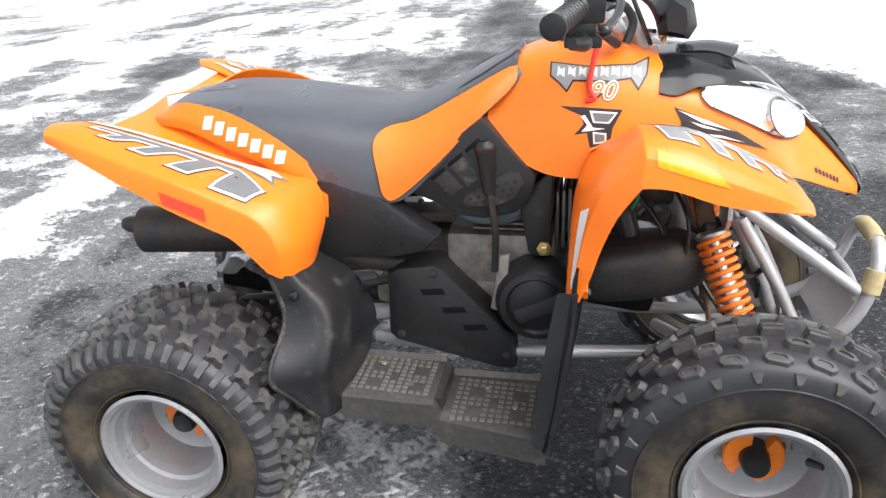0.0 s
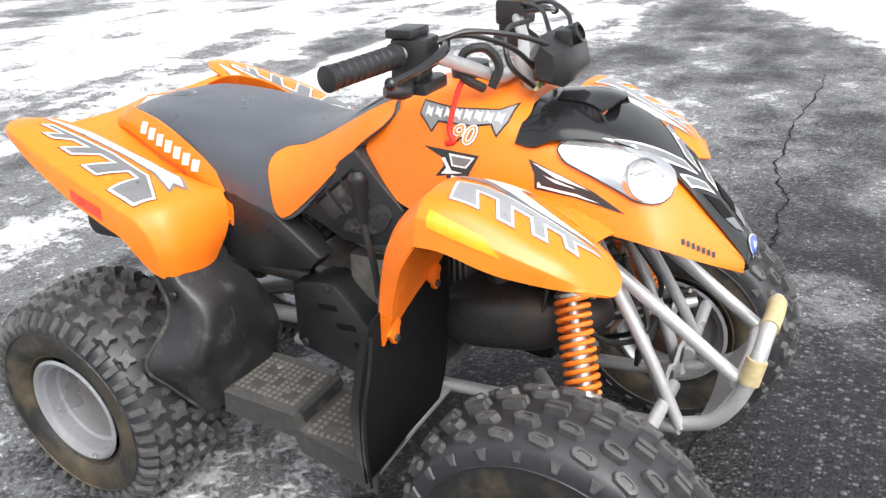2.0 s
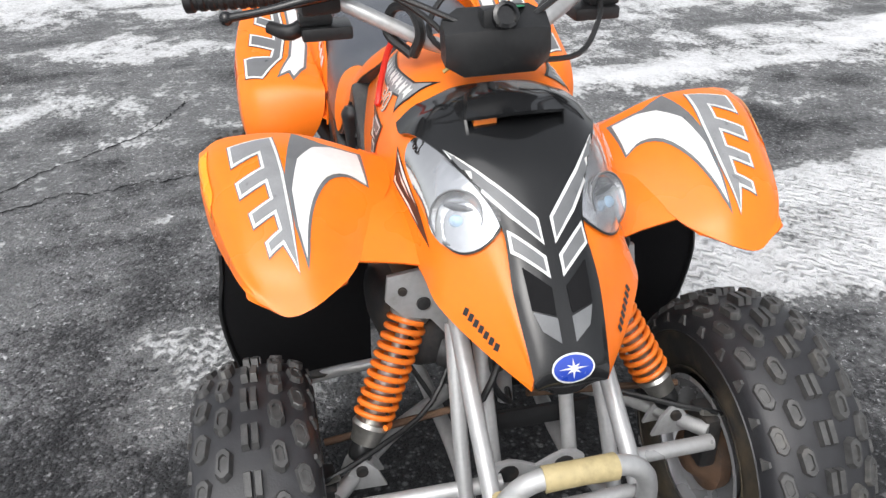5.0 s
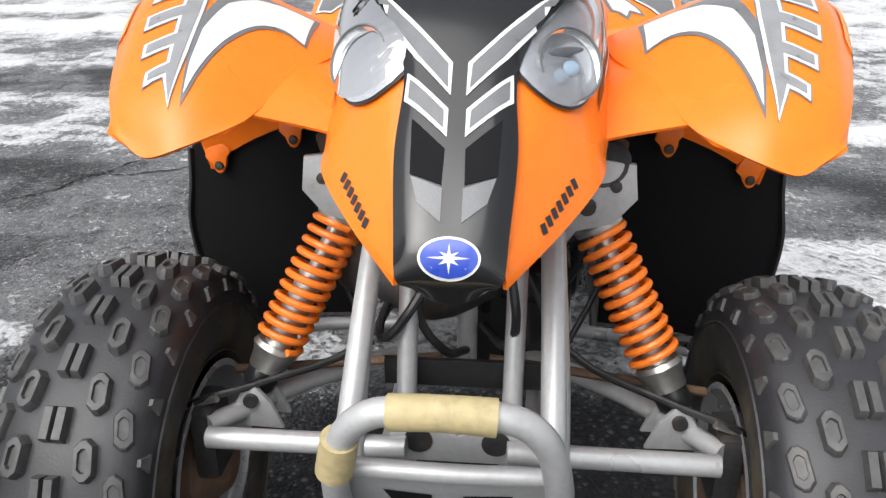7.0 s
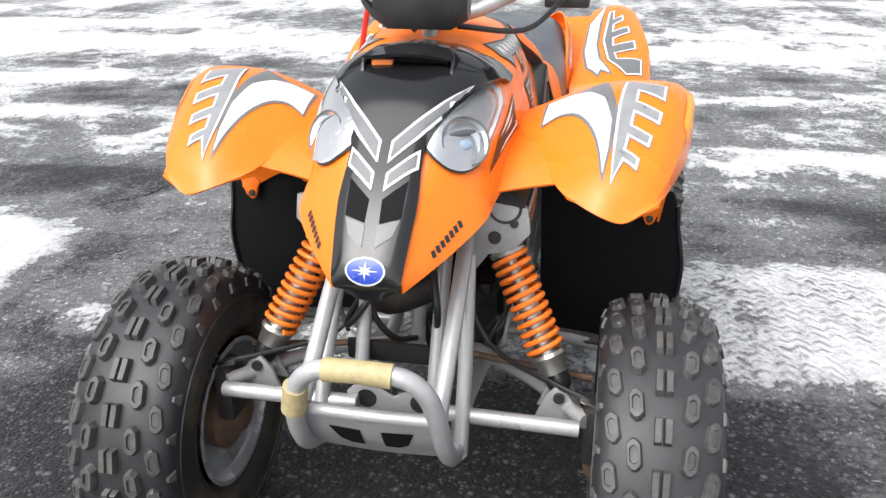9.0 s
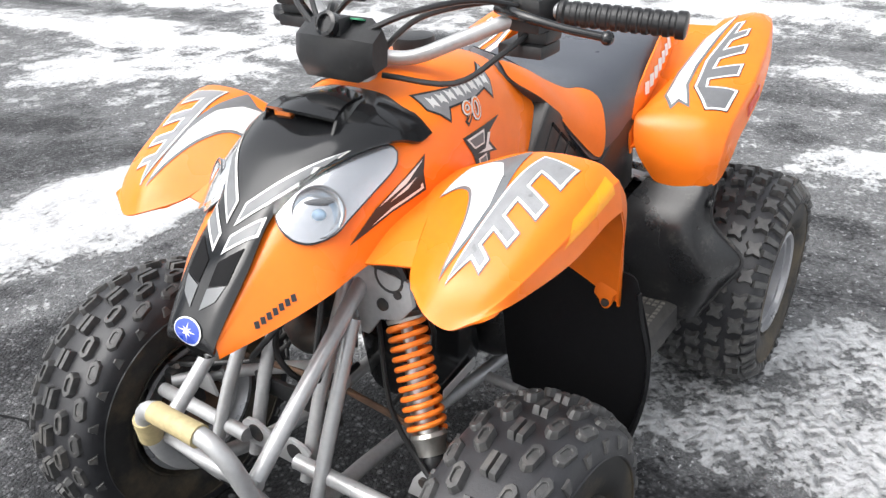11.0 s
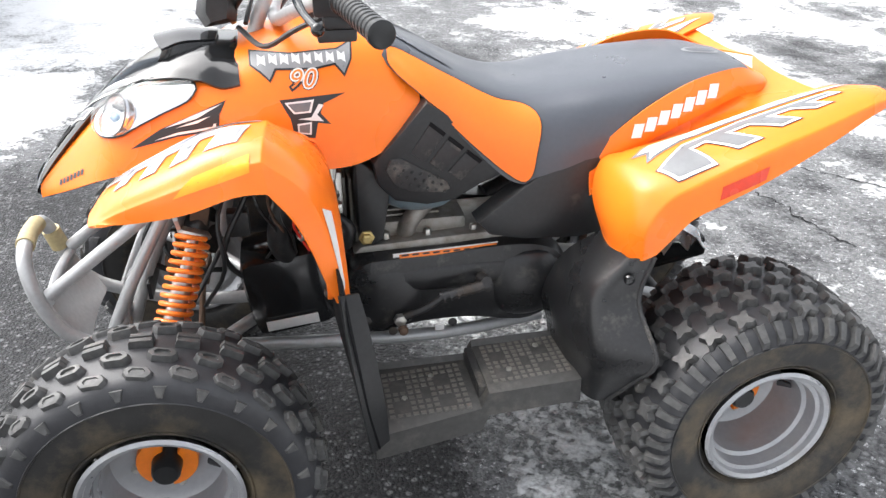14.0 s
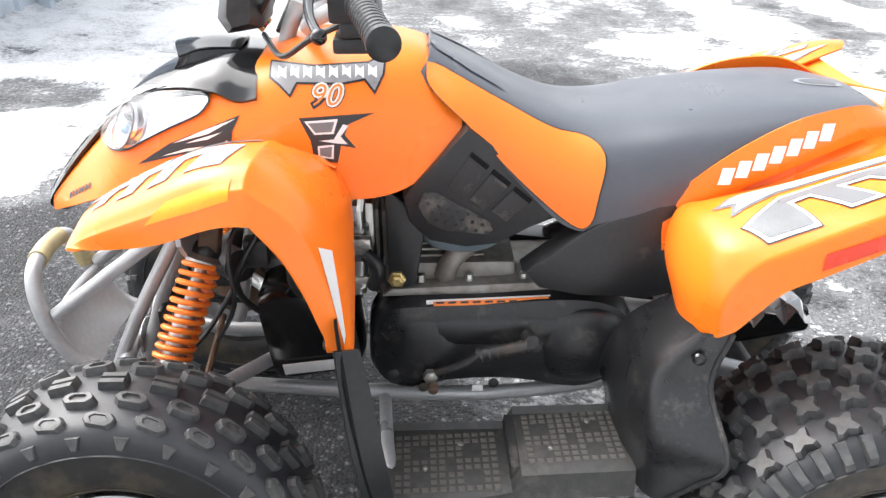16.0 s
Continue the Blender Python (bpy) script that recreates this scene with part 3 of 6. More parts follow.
# wheels
def lug_on(profile, y, ang, outline_, height, twist, dy=1.0, pit=0.0):
    """One tread block: its outline (along, across) set on the tyre's skin, with an optional hollow in its top."""
    ys, rs = [q[0] for q in profile], [q[1] for q in profile]
    rad = lambda t: float(np.interp(t, ys, rs))
    rings = []
    c, s = math.cos(twist), math.sin(twist)
    e = 0.004
    slope = (rad(y + e) - rad(y - e)) / (2 * e)
    nl = math.hypot(1, slope)
    for k, h in ((1.0, -0.004), (0.88, height * 0.8), (0.8, height)) + (((0.5, height), (0.45, height - pit)) if pit else ()):
        ring = []
        for a, w in outline_:
            a, w = (a * c - w * s) * k, (a * s + w * c) * k
            yy = y + w * dy / nl
            rr = rad(yy)
            yy2, r2 = yy - slope / nl * h, rr + h / nl
            t = ang + a / rr
            ring.append((r2 * math.cos(t), yy2, r2 * math.sin(t)))
        rings.append(ring)
    return loft(rings)


def tyre_mesh(half, outer, rim_r, front, axle):
    prof = [(0.62, rim_r), (0.80, rim_r + 0.006), (0.97, rim_r + 0.030), (1.0, rim_r + 0.055), (0.98, outer - 0.036), (0.86, outer - 0.015), (0.5, outer - 0.004), (0.0, outer)]
    prof = [(a * half, r) for a, r in prof]
    full = cr([(-a, r) for a, r in prof] + [(a, r) for a, r in prof[-2::-1]], 3)
    # moulded ridges round the sidewall
    skin_, w = [], 0.0022
    for (y0, r0), (y1, r1) in zip(full, full[1:]):
        skin_.append((y0, r0))
        for r in (rim_r + 0.016, outer - 0.048):
            if min(r0, r1) < r <= max(r0, r1):
                k = (r - r0) / (r1 - r0)
                ym, sg, d = y0 + (y1 - y0) * k, math.copysign(1, y0), math.copysign(1, r1 - r0)
                skin_ += [(ym, r - 0.0022 * d), (ym + sg * w, r - 0.0012 * d), (ym + sg * w, r + 0.0012 * d), (ym, r + 0.0022 * d)]
    carcass = revolve(skin_ + [tuple(full[-1])], 84, close=True)
    pr = [tuple(q) for q in full if q[1] > outer - 0.05]
    hexa = [(-0.0225, -0.003), (-0.015, -0.0105), (0.015, -0.0105), (0.0225, -0.003), (0.0225, 0.003), (0.015, 0.0105), (-0.015, 0.0105), (-0.0225, 0.003)]
    half_bar = [(-0.0185, -0.0052), (0.0185, -0.0052), (0.0185, 0.0052), (-0.0185, 0.0052)]
    star = [(-0.021, -0.017), (-0.013, -0.020), (0.0, -0.0135), (0.013, -0.020), (0.021, -0.017), (0.0145, 0.0), (0.021, 0.017), (0.013, 0.020), (0.0, 0.0135), (-0.013, 0.020), (-0.021, 0.017), (-0.0145, 0.0)]
    lugs = []
    if front:
        n = 24
        for k in range(n):
            t = 2 * math.pi * k / n
            for w in (-0.0062, 0.0062):
                lugs.append(lug_on(pr, w, t, half_bar, 0.0125, 0))
            for sgn in (-1, 1):
                lugs.append(lug_on(pr, sgn * 0.034, t + math.pi / n, hexa, 0.012, sgn * 0.1, pit=0.004))
                lugs.append(lug_on(pr, sgn * 0.0625, t, hexa, 0.0075, sgn * 0.18, pit=0.002))
                lugs.append(lug_on(pr, sgn * 0.0805, t + math.pi / n, [(-0.010, -0.009), (0.010, -0.009), (0.004, 0.012), (-0.004, 0.012)], 0.004, 0))
    else:
        n = 26
        for k in range(n):
            t = 2 * math.pi * k / n
            for i, w in enumerate((-0.084, -0.042, 0.0, 0.042, 0.084)):
                lugs.append(lug_on(pr, w, t + (i % 2) * math.pi / n, [(0.87 * p, 0.87 * q) for p, q in star], 0.015, 0.12 if i % 2 else -0.12))
        for k in range(44):
            t = 2 * math.pi * k / 44
            for sgn in (-1, 1):
                lugs.append(lug_on(pr, sgn * 0.109, t, [(-0.0085, -0.016), (0.0085, -0.016), (0.0065, 0.017), (-0.0065, 0.017)], 0.013 if k % 2 else 0.009, 0))
    tread = join(*lugs)
    flat = lambda vf: ([(x, y, max(z, -axle)) for x, y, z in vf[0]], vf[1])      # pressed flat where it stands
    return flat(carcass), flat(tread)


def make_wheel(front, x, y, z, made):
    """A wheel with its outer face towards +y, turned round for the other side."""
    half, outer, rr, inset = (0.085, 0.250, 0.127, -0.045) if front else (0.122, 0.238, 0.119, -0.03)
    at = pose(x, y, z, 0, 0, 0 if y > 0 else 180)
    if made:
        w = again(made[0], quad, at, "wheel")
        for o in made[1:]:
            again(o, w)
        return made
    d = half * 0.9
    dish = [(d, rr + 0.002), (d + 0.004, rr - 0.004), (d, rr - 0.011), (d - 0.010, rr - 0.0125), (d - 0.012, rr - 0.020), (d - 0.036, rr - 0.022), (d - 0.040, rr - 0.029), (d - 0.058, rr - 0.031), (inset + 0.034, rr - 0.031), (inset + 0.022, rr - 0.036), (inset + 0.016, rr - 0.048), (inset + 0.014, rr - 0.07), (inset + 0.008, 0.03), (inset + 0.008, 0.008),
            (inset, 0.008), (inset, 0.03), (inset + 0.006, rr - 0.07), (inset + 0.002, rr - 0.04), (inset - 0.004, rr - 0.03), (-d + 0.012, rr - 0.022), (-d + 0.008, rr - 0.013), (-d - 0.003, rr - 0.006), (-d - 0.002, rr + 0.002)]
    v, f = revolve(dish, 56, close=True)
    hub = link("wheel", v, f, RIM, quad, "silver painted steel wheel", 35, at)
    carcass, lugs = tyre_mesh(half, outer, rr - 0.003, front, z - 0.003)
    tyre = link("tyre", *carcass, RUBBER_SIDE, hub, "black rubber tyre with a dusty sidewall", 60)
    tyre.data.materials.append(RUBBER)
    for q in tyre.data.polygons:
        q.material_index = int(math.hypot(q.center.x, q.center.z) > outer - 0.047)
    tread = link("tread", *lugs, LUG, hub, "worn knobbly tread blocks", 30)
    parts = [hub, tyre, tread]
    # hub plate: two orange lobes, bolts and the black cap
    lobes = [[(0.05 * math.cos(a), 0.05 * math.sin(a)) for a in np.linspace(s - 1.2, s + 1.2, 11)] + [(0.018 * math.cos(a), 0.018 * math.sin(a)) for a in np.linspace(s + 1.0, s - 1.0, 5)] for s in (0.3, 0.3 + math.pi)]
    parts.append(link("hub_plate", *join(*[prism(q, "y", inset + 0.006, inset + 0.030, 0.003) for q in lobes]), HUB_ORANGE, hub, "orange painted hub plate"))
    parts.append(link("hub_cap", *revolve([(inset, 0.026), (inset + 0.03, 0.025), (inset + 0.054, 0.023), (inset + 0.06, 0.019), (inset + 0.061, 0.001)], 24), BLACK_MATT, hub, "black plastic hub cap"))
    for k in range(4):
        a = 0.5 + math.pi / 4 + k * math.pi / 2
        q = moved(revolve([(0.006, 0.0085), (0.02, 0.008), (0.024, 0.005), (0.024, 0.0005)], 6), pose(0.055 * math.cos(a), inset, 0.055 * math.sin(a)))
        parts.append(link("wheel_nut", *q, STEEL, hub, "zinc wheel nut", 20))
    q = tube([(rr * 0.62 * math.cos(2.8), 0.02, rr * 0.62 * math.sin(2.8)), ((rr - 0.03) * math.cos(2.8), 0.04, (rr - 0.03) * math.sin(2.8))], [0.007, 0.005], 8, 1)
    parts.append(link("valve", *q, RUBBER, hub))
    # brake drum on the inner side
    parts.append(link("brake_drum", *revolve([(inset - 0.004, 0.066), (inset - 0.024, 0.068), (inset - 0.03, 0.05), (inset - 0.05, 0.034), (inset - 0.055, 0.012)], 28), RUST, hub, "rusty brown brake drum"))
    return parts


front_made = make_wheel(True, F[0], 0.386, F[1], None)
make_wheel(True, F[0], -0.386, F[1], front_made)
rear_made = make_wheel(False, R[0], 0.36, R[1], None)
make_wheel(False, R[0], -0.36, R[1], rear_made)


# body: orange cowl from the seat to the nose, half sections of (y, z) from the crown outwards
COWL = (
    (0.035, ((0, 0.800), (0.05, 0.797), (0.085, 0.785), (0.115, 0.770), (0.136, 0.750), (0.147, 0.728))),
    (0.085, ((0, 0.838), (0.06, 0.834), (0.100, 0.815), (0.128, 0.780), (0.150, 0.728), (0.162, 0.675))),
    (0.150, ((0, 0.855), (0.065, 0.850), (0.112, 0.826), (0.140, 0.780), (0.158, 0.715), (0.167, 0.643))),
    (0.230, ((0, 0.858), (0.07, 0.852), (0.120, 0.822), (0.146, 0.780), (0.163, 0.715), (0.172, 0.640))),
    (0.310, ((0, 0.842), (0.075, 0.836), (0.122, 0.809), (0.145, 0.770), (0.160, 0.715), (0.172, 0.655))),
    (0.390, ((0, 0.818), (0.078, 0.812), (0.122, 0.787), (0.142, 0.755), (0.154, 0.710), (0.166, 0.665))),
    (0.460, ((0, 0.796), (0.075, 0.792), (0.116, 0.769), (0.134, 0.735), (0.146, 0.695), (0.155, 0.660))),
    (0.530, ((0, 0.765), (0.066, 0.762), (0.102, 0.738), (0.122, 0.705), (0.136, 0.672), (0.144, 0.648))),
    (0.585, ((0, 0.722), (0.057, 0.720), (0.086, 0.700), (0.108, 0.675), (0.126, 0.652), (0.136, 0.636))),
    (0.645, ((0, 0.668), (0.050, 0.665), (0.068, 0.650), (0.083, 0.632), (0.093, 0.618), (0.098, 0.608))),
    (0.705, ((0, 0.606), (0.043, 0.602), (0.046, 0.596), (0.048, 0.590), (0.049, 0.584), (0.049, 0.578))),
)


def half_grid(sections, a, b, rows=None):
    rows = rows or range(len(sections))
    return [[(sections[i][0], *sections[i][1][j]) for j in range(a, b)] for i in rows]


def both(half):
    h = np.asarray(half, float)
    return np.concatenate([mirror(h)[:, :0:-1], h], 1)


cowl_grid = grid(both(half_grid(COWL, 0, 6)), 5, 4)
cowl = p_("cowl", shell(cowl_grid, -0.004), ORANGE, label="glossy orange plastic tank cowl and nose")
COWL_SKIN = skin(cowl)

# black hood over the cowl, with its beak down the nose
HOOD = (
    (0.335, ((0, 0.832), (0.06, 0.828), (0.112, 0.808), (0.141, 0.784))),
    (0.365, ((0, 0.833), (0.064, 0.829), (0.112, 0.808), (0.141, 0.780))),
    (0.400, ((0, 0.832), (0.064, 0.828), (0.106, 0.813), (0.131, 0.792))),
    (0.455, ((0, 0.818), (0.058, 0.816), (0.090, 0.807), (0.112, 0.794))),
    (0.520, ((0, 0.791), (0.042, 0.789), (0.064, 0.784), (0.079, 0.775))),
    (0.580, ((0, 0.744), (0.028, 0.743), (0.043, 0.740), (0.053, 0.733))),
    (0.640, ((0, 0.689), (0.026, 0.688), (0.043, 0.684), (0.055, 0.675))),
    (0.690, ((0, 0.632), (0.022, 0.632), (0.038, 0.628), (0.050, 0.618))),
    (0.712, ((0, 0.596), (0.020, 0.595), (0.034, 0.592), (0.046, 0.584))),
    (0.700, ((0, 0.556), (0.010, 0.557), (0.020, 0.561), (0.034, 0.570))),
)
hood = p_("hood", shell(grid(both(half_grid(HOOD, 0, 4)), 5, 4) + (0, 0, 0.004), -0.006), BLACK_GLOSS, label="glossy black plastic hood and nose strip")
HOOD_SKIN = skin(hood)
# scoop on the hood
scoop_rows = [[(0.372, -0.044, 0.836), (0.368, 0, 0.841), (0.372, 0.044, 0.836)], [(0.425, -0.056, 0.838), (0.43, 0, 0.845), (0.425, 0.056, 0.838)], [(0.458, -0.066, 0.829), (0.476, 0, 0.838), (0.458, 0.066, 0.829)]]
scoop = p_("hood_scoop", shell(grid(scoop_rows, 5, 6), 0.005), BLACK_GLOSS, hood, "black scoop lip over a dark opening")
for s in (1, -1):
    p_("scoop_cheek", shell(grid([[(0.372, 0.044 * s, 0.836), (0.385, 0.056 * s, 0.818)], [(0.425, 0.056 * s, 0.838), (0.43, 0.068 * s, 0.808)], [(0.458, 0.066 * s, 0.832), (0.476, 0.064 * s, 0.798)]], 4, 3), 0.004 * s), BLACK_GLOSS, hood)
p_("scoop_mouth", block((0.425, 0, 0.822), (0.04, 0.112, 0.018), 0.004), FLAP, hood, "dark mouth of the scoop")
p_("scoop_insert", block((0.448, -0.040, 0.823), (0.014, 0.032, 0.012), 0.002), DECAL_ORANGE, hood, "orange plastic showing in the scoop")

# headlamps: reflector bowl, long housing and clear cover
for s in (1, -1):
    fr = ((0, 0.115 * s, 0), (1, 0, 0), (0, 0, 1))
    drop_shape = [tuple(q) for q in cr([(0.400, 0.772), (0.410, 0.785), (0.44, 0.791), (0.486, 0.791), (0.53, 0.788), (0.572, 0.785), (0.600, 0.771), (0.608, 0.750), (0.600, 0.727), (0.580, 0.710), (0.554, 0.704), (0.530, 0.706), (0.51, 0.715), (0.46, 0.735), (0.412, 0.754), (0.400, 0.772)], 4)[:-1]]
    BODY_SKIN = skin(cowl)
    lamp = lay("headlamp", [drop_shape], BODY_SKIN, fr, (0.55, s, 0.5), CHROME, quad, 0.0055, 0.008, "silver headlamp under a clear lens")
    lay("lamp_gasket", [outline(drop_shape, 0.003)], BODY_SKIN, fr, (0.55, s, 0.5), DARK, lamp, 0.0045, 0.008)
    axis = Vector((0.74, 0.52 * s, 0.42)).normalized()
    spot = BODY_SKIN.ray_cast(Vector((0.545, 0.102 * s, 0.738)) + axis * 0.3, -axis)[0] + axis * 0.004
    turn = Matrix.Translation(spot) @ axis.to_track_quat("Y", "Z").to_matrix().to_4x4()
    p_("lamp_bowl", moved(revolve([(-0.02, 0.035), (0.004, 0.0355), (0.0055, 0.0345), (0.003, 0.032), (-0.002, 0.024), (-0.004, 0.012), (-0.004, 0.001)], 32), turn), CHROME, lamp, "round mirrored lamp bowl")
    p_("bowl_ring", moved(revolve([(0.003, 0.0352), (0.0062, 0.0362), (0.0066, 0.0345), (0.0045, 0.0335)], 36, close=True), turn), GREY, lamp, "grey ring round the bowl")
    # grey bar stands in for a dark reflection in the mirrored bowl
    p_("bowl_streak", moved(blob((0, 0.001, 0.013), (0.021, 0.003, 0.0042), 14, 8), turn), GREY, lamp, "grey bar for a dark reflection in the bowl")
    p_("bulb", moved(blob((0, 0.002, -0.004), (0.010, 0.007, 0.008), 12, 8), turn), BULB, lamp, "bluish glass bulb")
    lens = lay("lens", [drop_shape], BODY_SKIN, fr, (0.55, s, 0.5), LENS, lamp, 0.014, 0.008, "clear lens")
    lens.visible_shadow = False

# front fenders: rows from tip to leg, from the inner edge to the lip
FENDER = (
    ((0.540, 0.246, 0.664), (0.568, 0.286, 0.652), (0.570, 0.322, 0.642), (0.556, 0.352, 0.655), (0.546, 0.368, 0.664)),
    ((0.512, 0.226, 0.672), (0.530, 0.290, 0.694), (0.520, 0.355, 0.694), (0.508, 0.382, 0.686), (0.502, 0.385, 0.668)),
    ((0.440, 0.195, 0.698), (0.446, 0.290, 0.738), (0.438, 0.370, 0.738), (0.424, 0.406, 0.722), (0.420, 0.411, 0.686)),
    ((0.375, 0.160, 0.712), (0.370, 0.290, 0.768), (0.366, 0.380, 0.770), (0.352, 0.418, 0.750), (0.348, 0.424, 0.712)),
    ((0.300, 0.158, 0.722), (0.295, 0.280, 0.772), (0.300, 0.380, 0.780), (0.305, 0.422, 0.762), (0.300, 0.428, 0.716)),
    ((0.235, 0.162, 0.700), (0.230, 0.270, 0.710), (0.236, 0.360, 0.716), (0.248, 0.412, 0.704), (0.268, 0.420, 0.668)),
    ((0.205, 0.168, 0.650), (0.200, 0.260, 0.645), (0.205, 0.350, 0.640), (0.222, 0.402, 0.632), (0.246, 0.410, 0.612)),
    ((0.196, 0.250, 0.580), (0.194, 0.310, 0.565), (0.196, 0.365, 0.560), (0.208, 0.398, 0.556), (0.230, 0.402, 0.550)),
    ((0.194, 0.340, 0.515), (0.193, 0.365, 0.508), (0.194, 0.385, 0.505), (0.200, 0.398, 0.505), (0.216, 0.398, 0.508)),
)
fenders = {}
for s in (1, -1):
    g = grid(crease(FENDER, (3,), (4,)) * (1, s, 1), 5, 4)
    fenders[s] = p_("front_fender", shell(g, 0.004 * s), ORANGE, label="glossy orange front fender with grey and white stripes")
    # bridge from the cowl to the fender, and the tabs that hold the flap
    br = [[(0.515, 0.135 * s, 0.655), (0.508, 0.175 * s, 0.662), (0.508, 0.226 * s, 0.672)], [(0.46, 0.140 * s, 0.684), (0.455, 0.172 * s, 0.692), (0.46, 0.206 * s, 0.694)], [(0.40, 0.145 * s, 0.700), (0.395, 0.165 * s, 0.705), (0.40, 0.19 * s, 0.712)], [(0.30, 0.150 * s, 0.715), (0.30, 0.165 * s, 0.722), (0.30, 0.19 * s, 0.735)], [(0.22, 0.155 * s, 0.690), (0.22, 0.166 * s, 0.69), (0.22, 0.19 * s, 0.70)]]
    p_("bridge", shell(grid(br, 4, 4), 0.004 * s), ORANGE, fenders[s])
    inner = [[(0.302, 0.165, 0.70), (0.29, 0.28, 0.74), (0.300, 0.426, 0.716)], [(0.272, 0.18, 0.67), (0.262, 0.29, 0.675), (0.268, 0.419, 0.668)], [(0.252, 0.20, 0.635), (0.244, 0.30, 0.625), (0.246, 0.409, 0.612)],
             [(0.240, 0.222, 0.615), (0.232, 0.31, 0.590), (0.230, 0.401, 0.556)], [(0.234, 0.234, 0.597), (0.226, 0.32, 0.562), (0.217, 0.397, 0.518)]]
    inner = np.asarray(inner) * (1, s, 1)
    p_("inner_wall", shell(grid(inner, 4, 4), 0.003 * s), ORANGE, fenders[s], "orange inner fender wall")
    for tx, ty, tz in ((0.238, 0.262, 0.578), (0.225, 0.380, 0.532)):
        ring = [(ty * s + (0.020 if math.sin(a) > 0 else 0.012) * math.cos(a), tz - 0.002 + 0.024 * math.sin(a)) for a in np.arange(16) * math.pi / 8]
        p_("tab", prism(ring, "x", tx - 0.004, tx + 0.004, 0.001), ORANGE, fenders[s])
        p_("tab_screw", moved(revolve([(0.0, 0.007), (0.004, 0.006), (0.005, 0.001)], 12, "x"), pose(tx + 0.004, ty * s, tz - 0.014)), DARK_STEEL, fenders[s])
    flap = [[(0.220, 0.185, 0.590), (0.216, 0.30, 0.580), (0.210, 0.40, 0.570), (0.206, 0.420, 0.560)], [(0.220, 0.186, 0.52), (0.214, 0.30, 0.515), (0.206, 0.41, 0.51), (0.200, 0.434, 0.505)],
            [(0.216, 0.188, 0.44), (0.208, 0.30, 0.435), (0.198, 0.42, 0.425), (0.190, 0.448, 0.42)], [(0.206, 0.190, 0.34), (0.198, 0.30, 0.335), (0.188, 0.41, 0.325), (0.178, 0.440, 0.32)], [(0.190, 0.192, 0.265), (0.180, 0.30, 0.25), (0.168, 0.385, 0.225), (0.160, 0.415, 0.215)]]
    flap = np.asarray(flap) * (1, s, 1)
    fl = p_("mud_flap", shell(grid(flap, 5, 5), 0.004 * s), FLAP, label="black rubber mud flap behind the front wheel")
    side = [[(0.212, 0.432 * s, 0.54), (0.182, 0.412 * s, 0.53)], [(0.208, 0.438 * s, 0.49), (0.172, 0.418 * s, 0.48)], [(0.200, 0.452 * s, 0.41), (0.160, 0.430 * s, 0.40)], [(0.188, 0.444 * s, 0.31), (0.148, 0.420 * s, 0.30)], [(0.174, 0.420 * s, 0.21), (0.142, 0.392 * s, 0.21)]]
    p_("flap_edge", shell(grid(side, 5, 3), -0.006 * s), BLACK_MATT, fl, "black plastic edge of the flap")
FENDER_SKIN = {s: skin(fenders[s]) for s in (1, -1)}

# seat
SEAT = (
    (0.088, ((0, 0.828), (0.045, 0.826), (0.072, 0.819), (0.086, 0.811), (0.092, 0.80))),
    (0.030, ((0, 0.797), (0.062, 0.795), (0.102, 0.784), (0.130, 0.763), (0.138, 0.745))),
    (-0.050, ((0, 0.752), (0.072, 0.749), (0.118, 0.735), (0.150, 0.695), (0.156, 0.660))),
    (-0.130, ((0, 0.722), (0.085, 0.718), (0.132, 0.700), (0.160, 0.650), (0.166, 0.590))),
    (-0.210, ((0, 0.716), (0.095, 0.712), (0.146, 0.694), (0.170, 0.645), (0.176, 0.595))),
    (-0.300, ((0, 0.726), (0.100, 0.723), (0.148, 0.708), (0.168, 0.672), (0.174, 0.632))),
    (-0.420, ((0, 0.739), (0.096, 0.736), (0.138, 0.727), (0.155, 0.714), (0.160, 0.696))),
    (-0.540, ((0, 0.742), (0.088, 0.740), (0.122, 0.735), (0.136, 0.728), (0.140, 0.713))),
    (-0.615, ((0, 0.733), (0.055, 0.731), (0.080, 0.726), (0.090, 0.720), (0.093, 0.708))),
)
seat = p_("seat", shell(grid(both(half_grid(SEAT, 0, 5)), 6, 5), -0.02), VINYL, label="charcoal vinyl seat with orange side panels")
SEAT_SKIN = skin(seat)
for s in (1, -1):
    panel = [(0.086, 0.832), (0.06, 0.823), (-0.03, 0.772), (-0.10, 0.735), (-0.15, 0.722), (-0.172, 0.708), (-0.178, 0.685), (-0.168, 0.640), (-0.158, 0.596), (-0.13, 0.594), (-0.05, 0.665), (0.03, 0.75), (0.08, 0.80)]
    panel = [tuple(q) for q in cr(panel + panel[:1], 4)[:-1]]
    for nm, po, mt, lf in (("piping", outline(panel, 0.0022), DARK, 0.0016), ("side_panel", panel, VINYL_ORANGE, 0.003)):
        lay(nm, [po], SEAT_SKIN, ((0, 0.15 * s, 0), (1, 0, 0), (0, 0, 1)), (0, s, 0.12), mt, seat, lf, label="orange vinyl side panel" if nm == "side_panel" else "dark seat piping")
bm_ring = [(0.04 * math.cos(a), 0.022 * math.sin(a)) for a in np.arange(24) * math.pi / 12]
lay("seat_badge", [bm_ring], SEAT_SKIN, ((-0.56, 0, 0.9), (1, 0, 0), (0, 1, 0)), (0, 0, 1), LIGHT_GREY, seat, 0.001, label="faded oval badge on the seat")
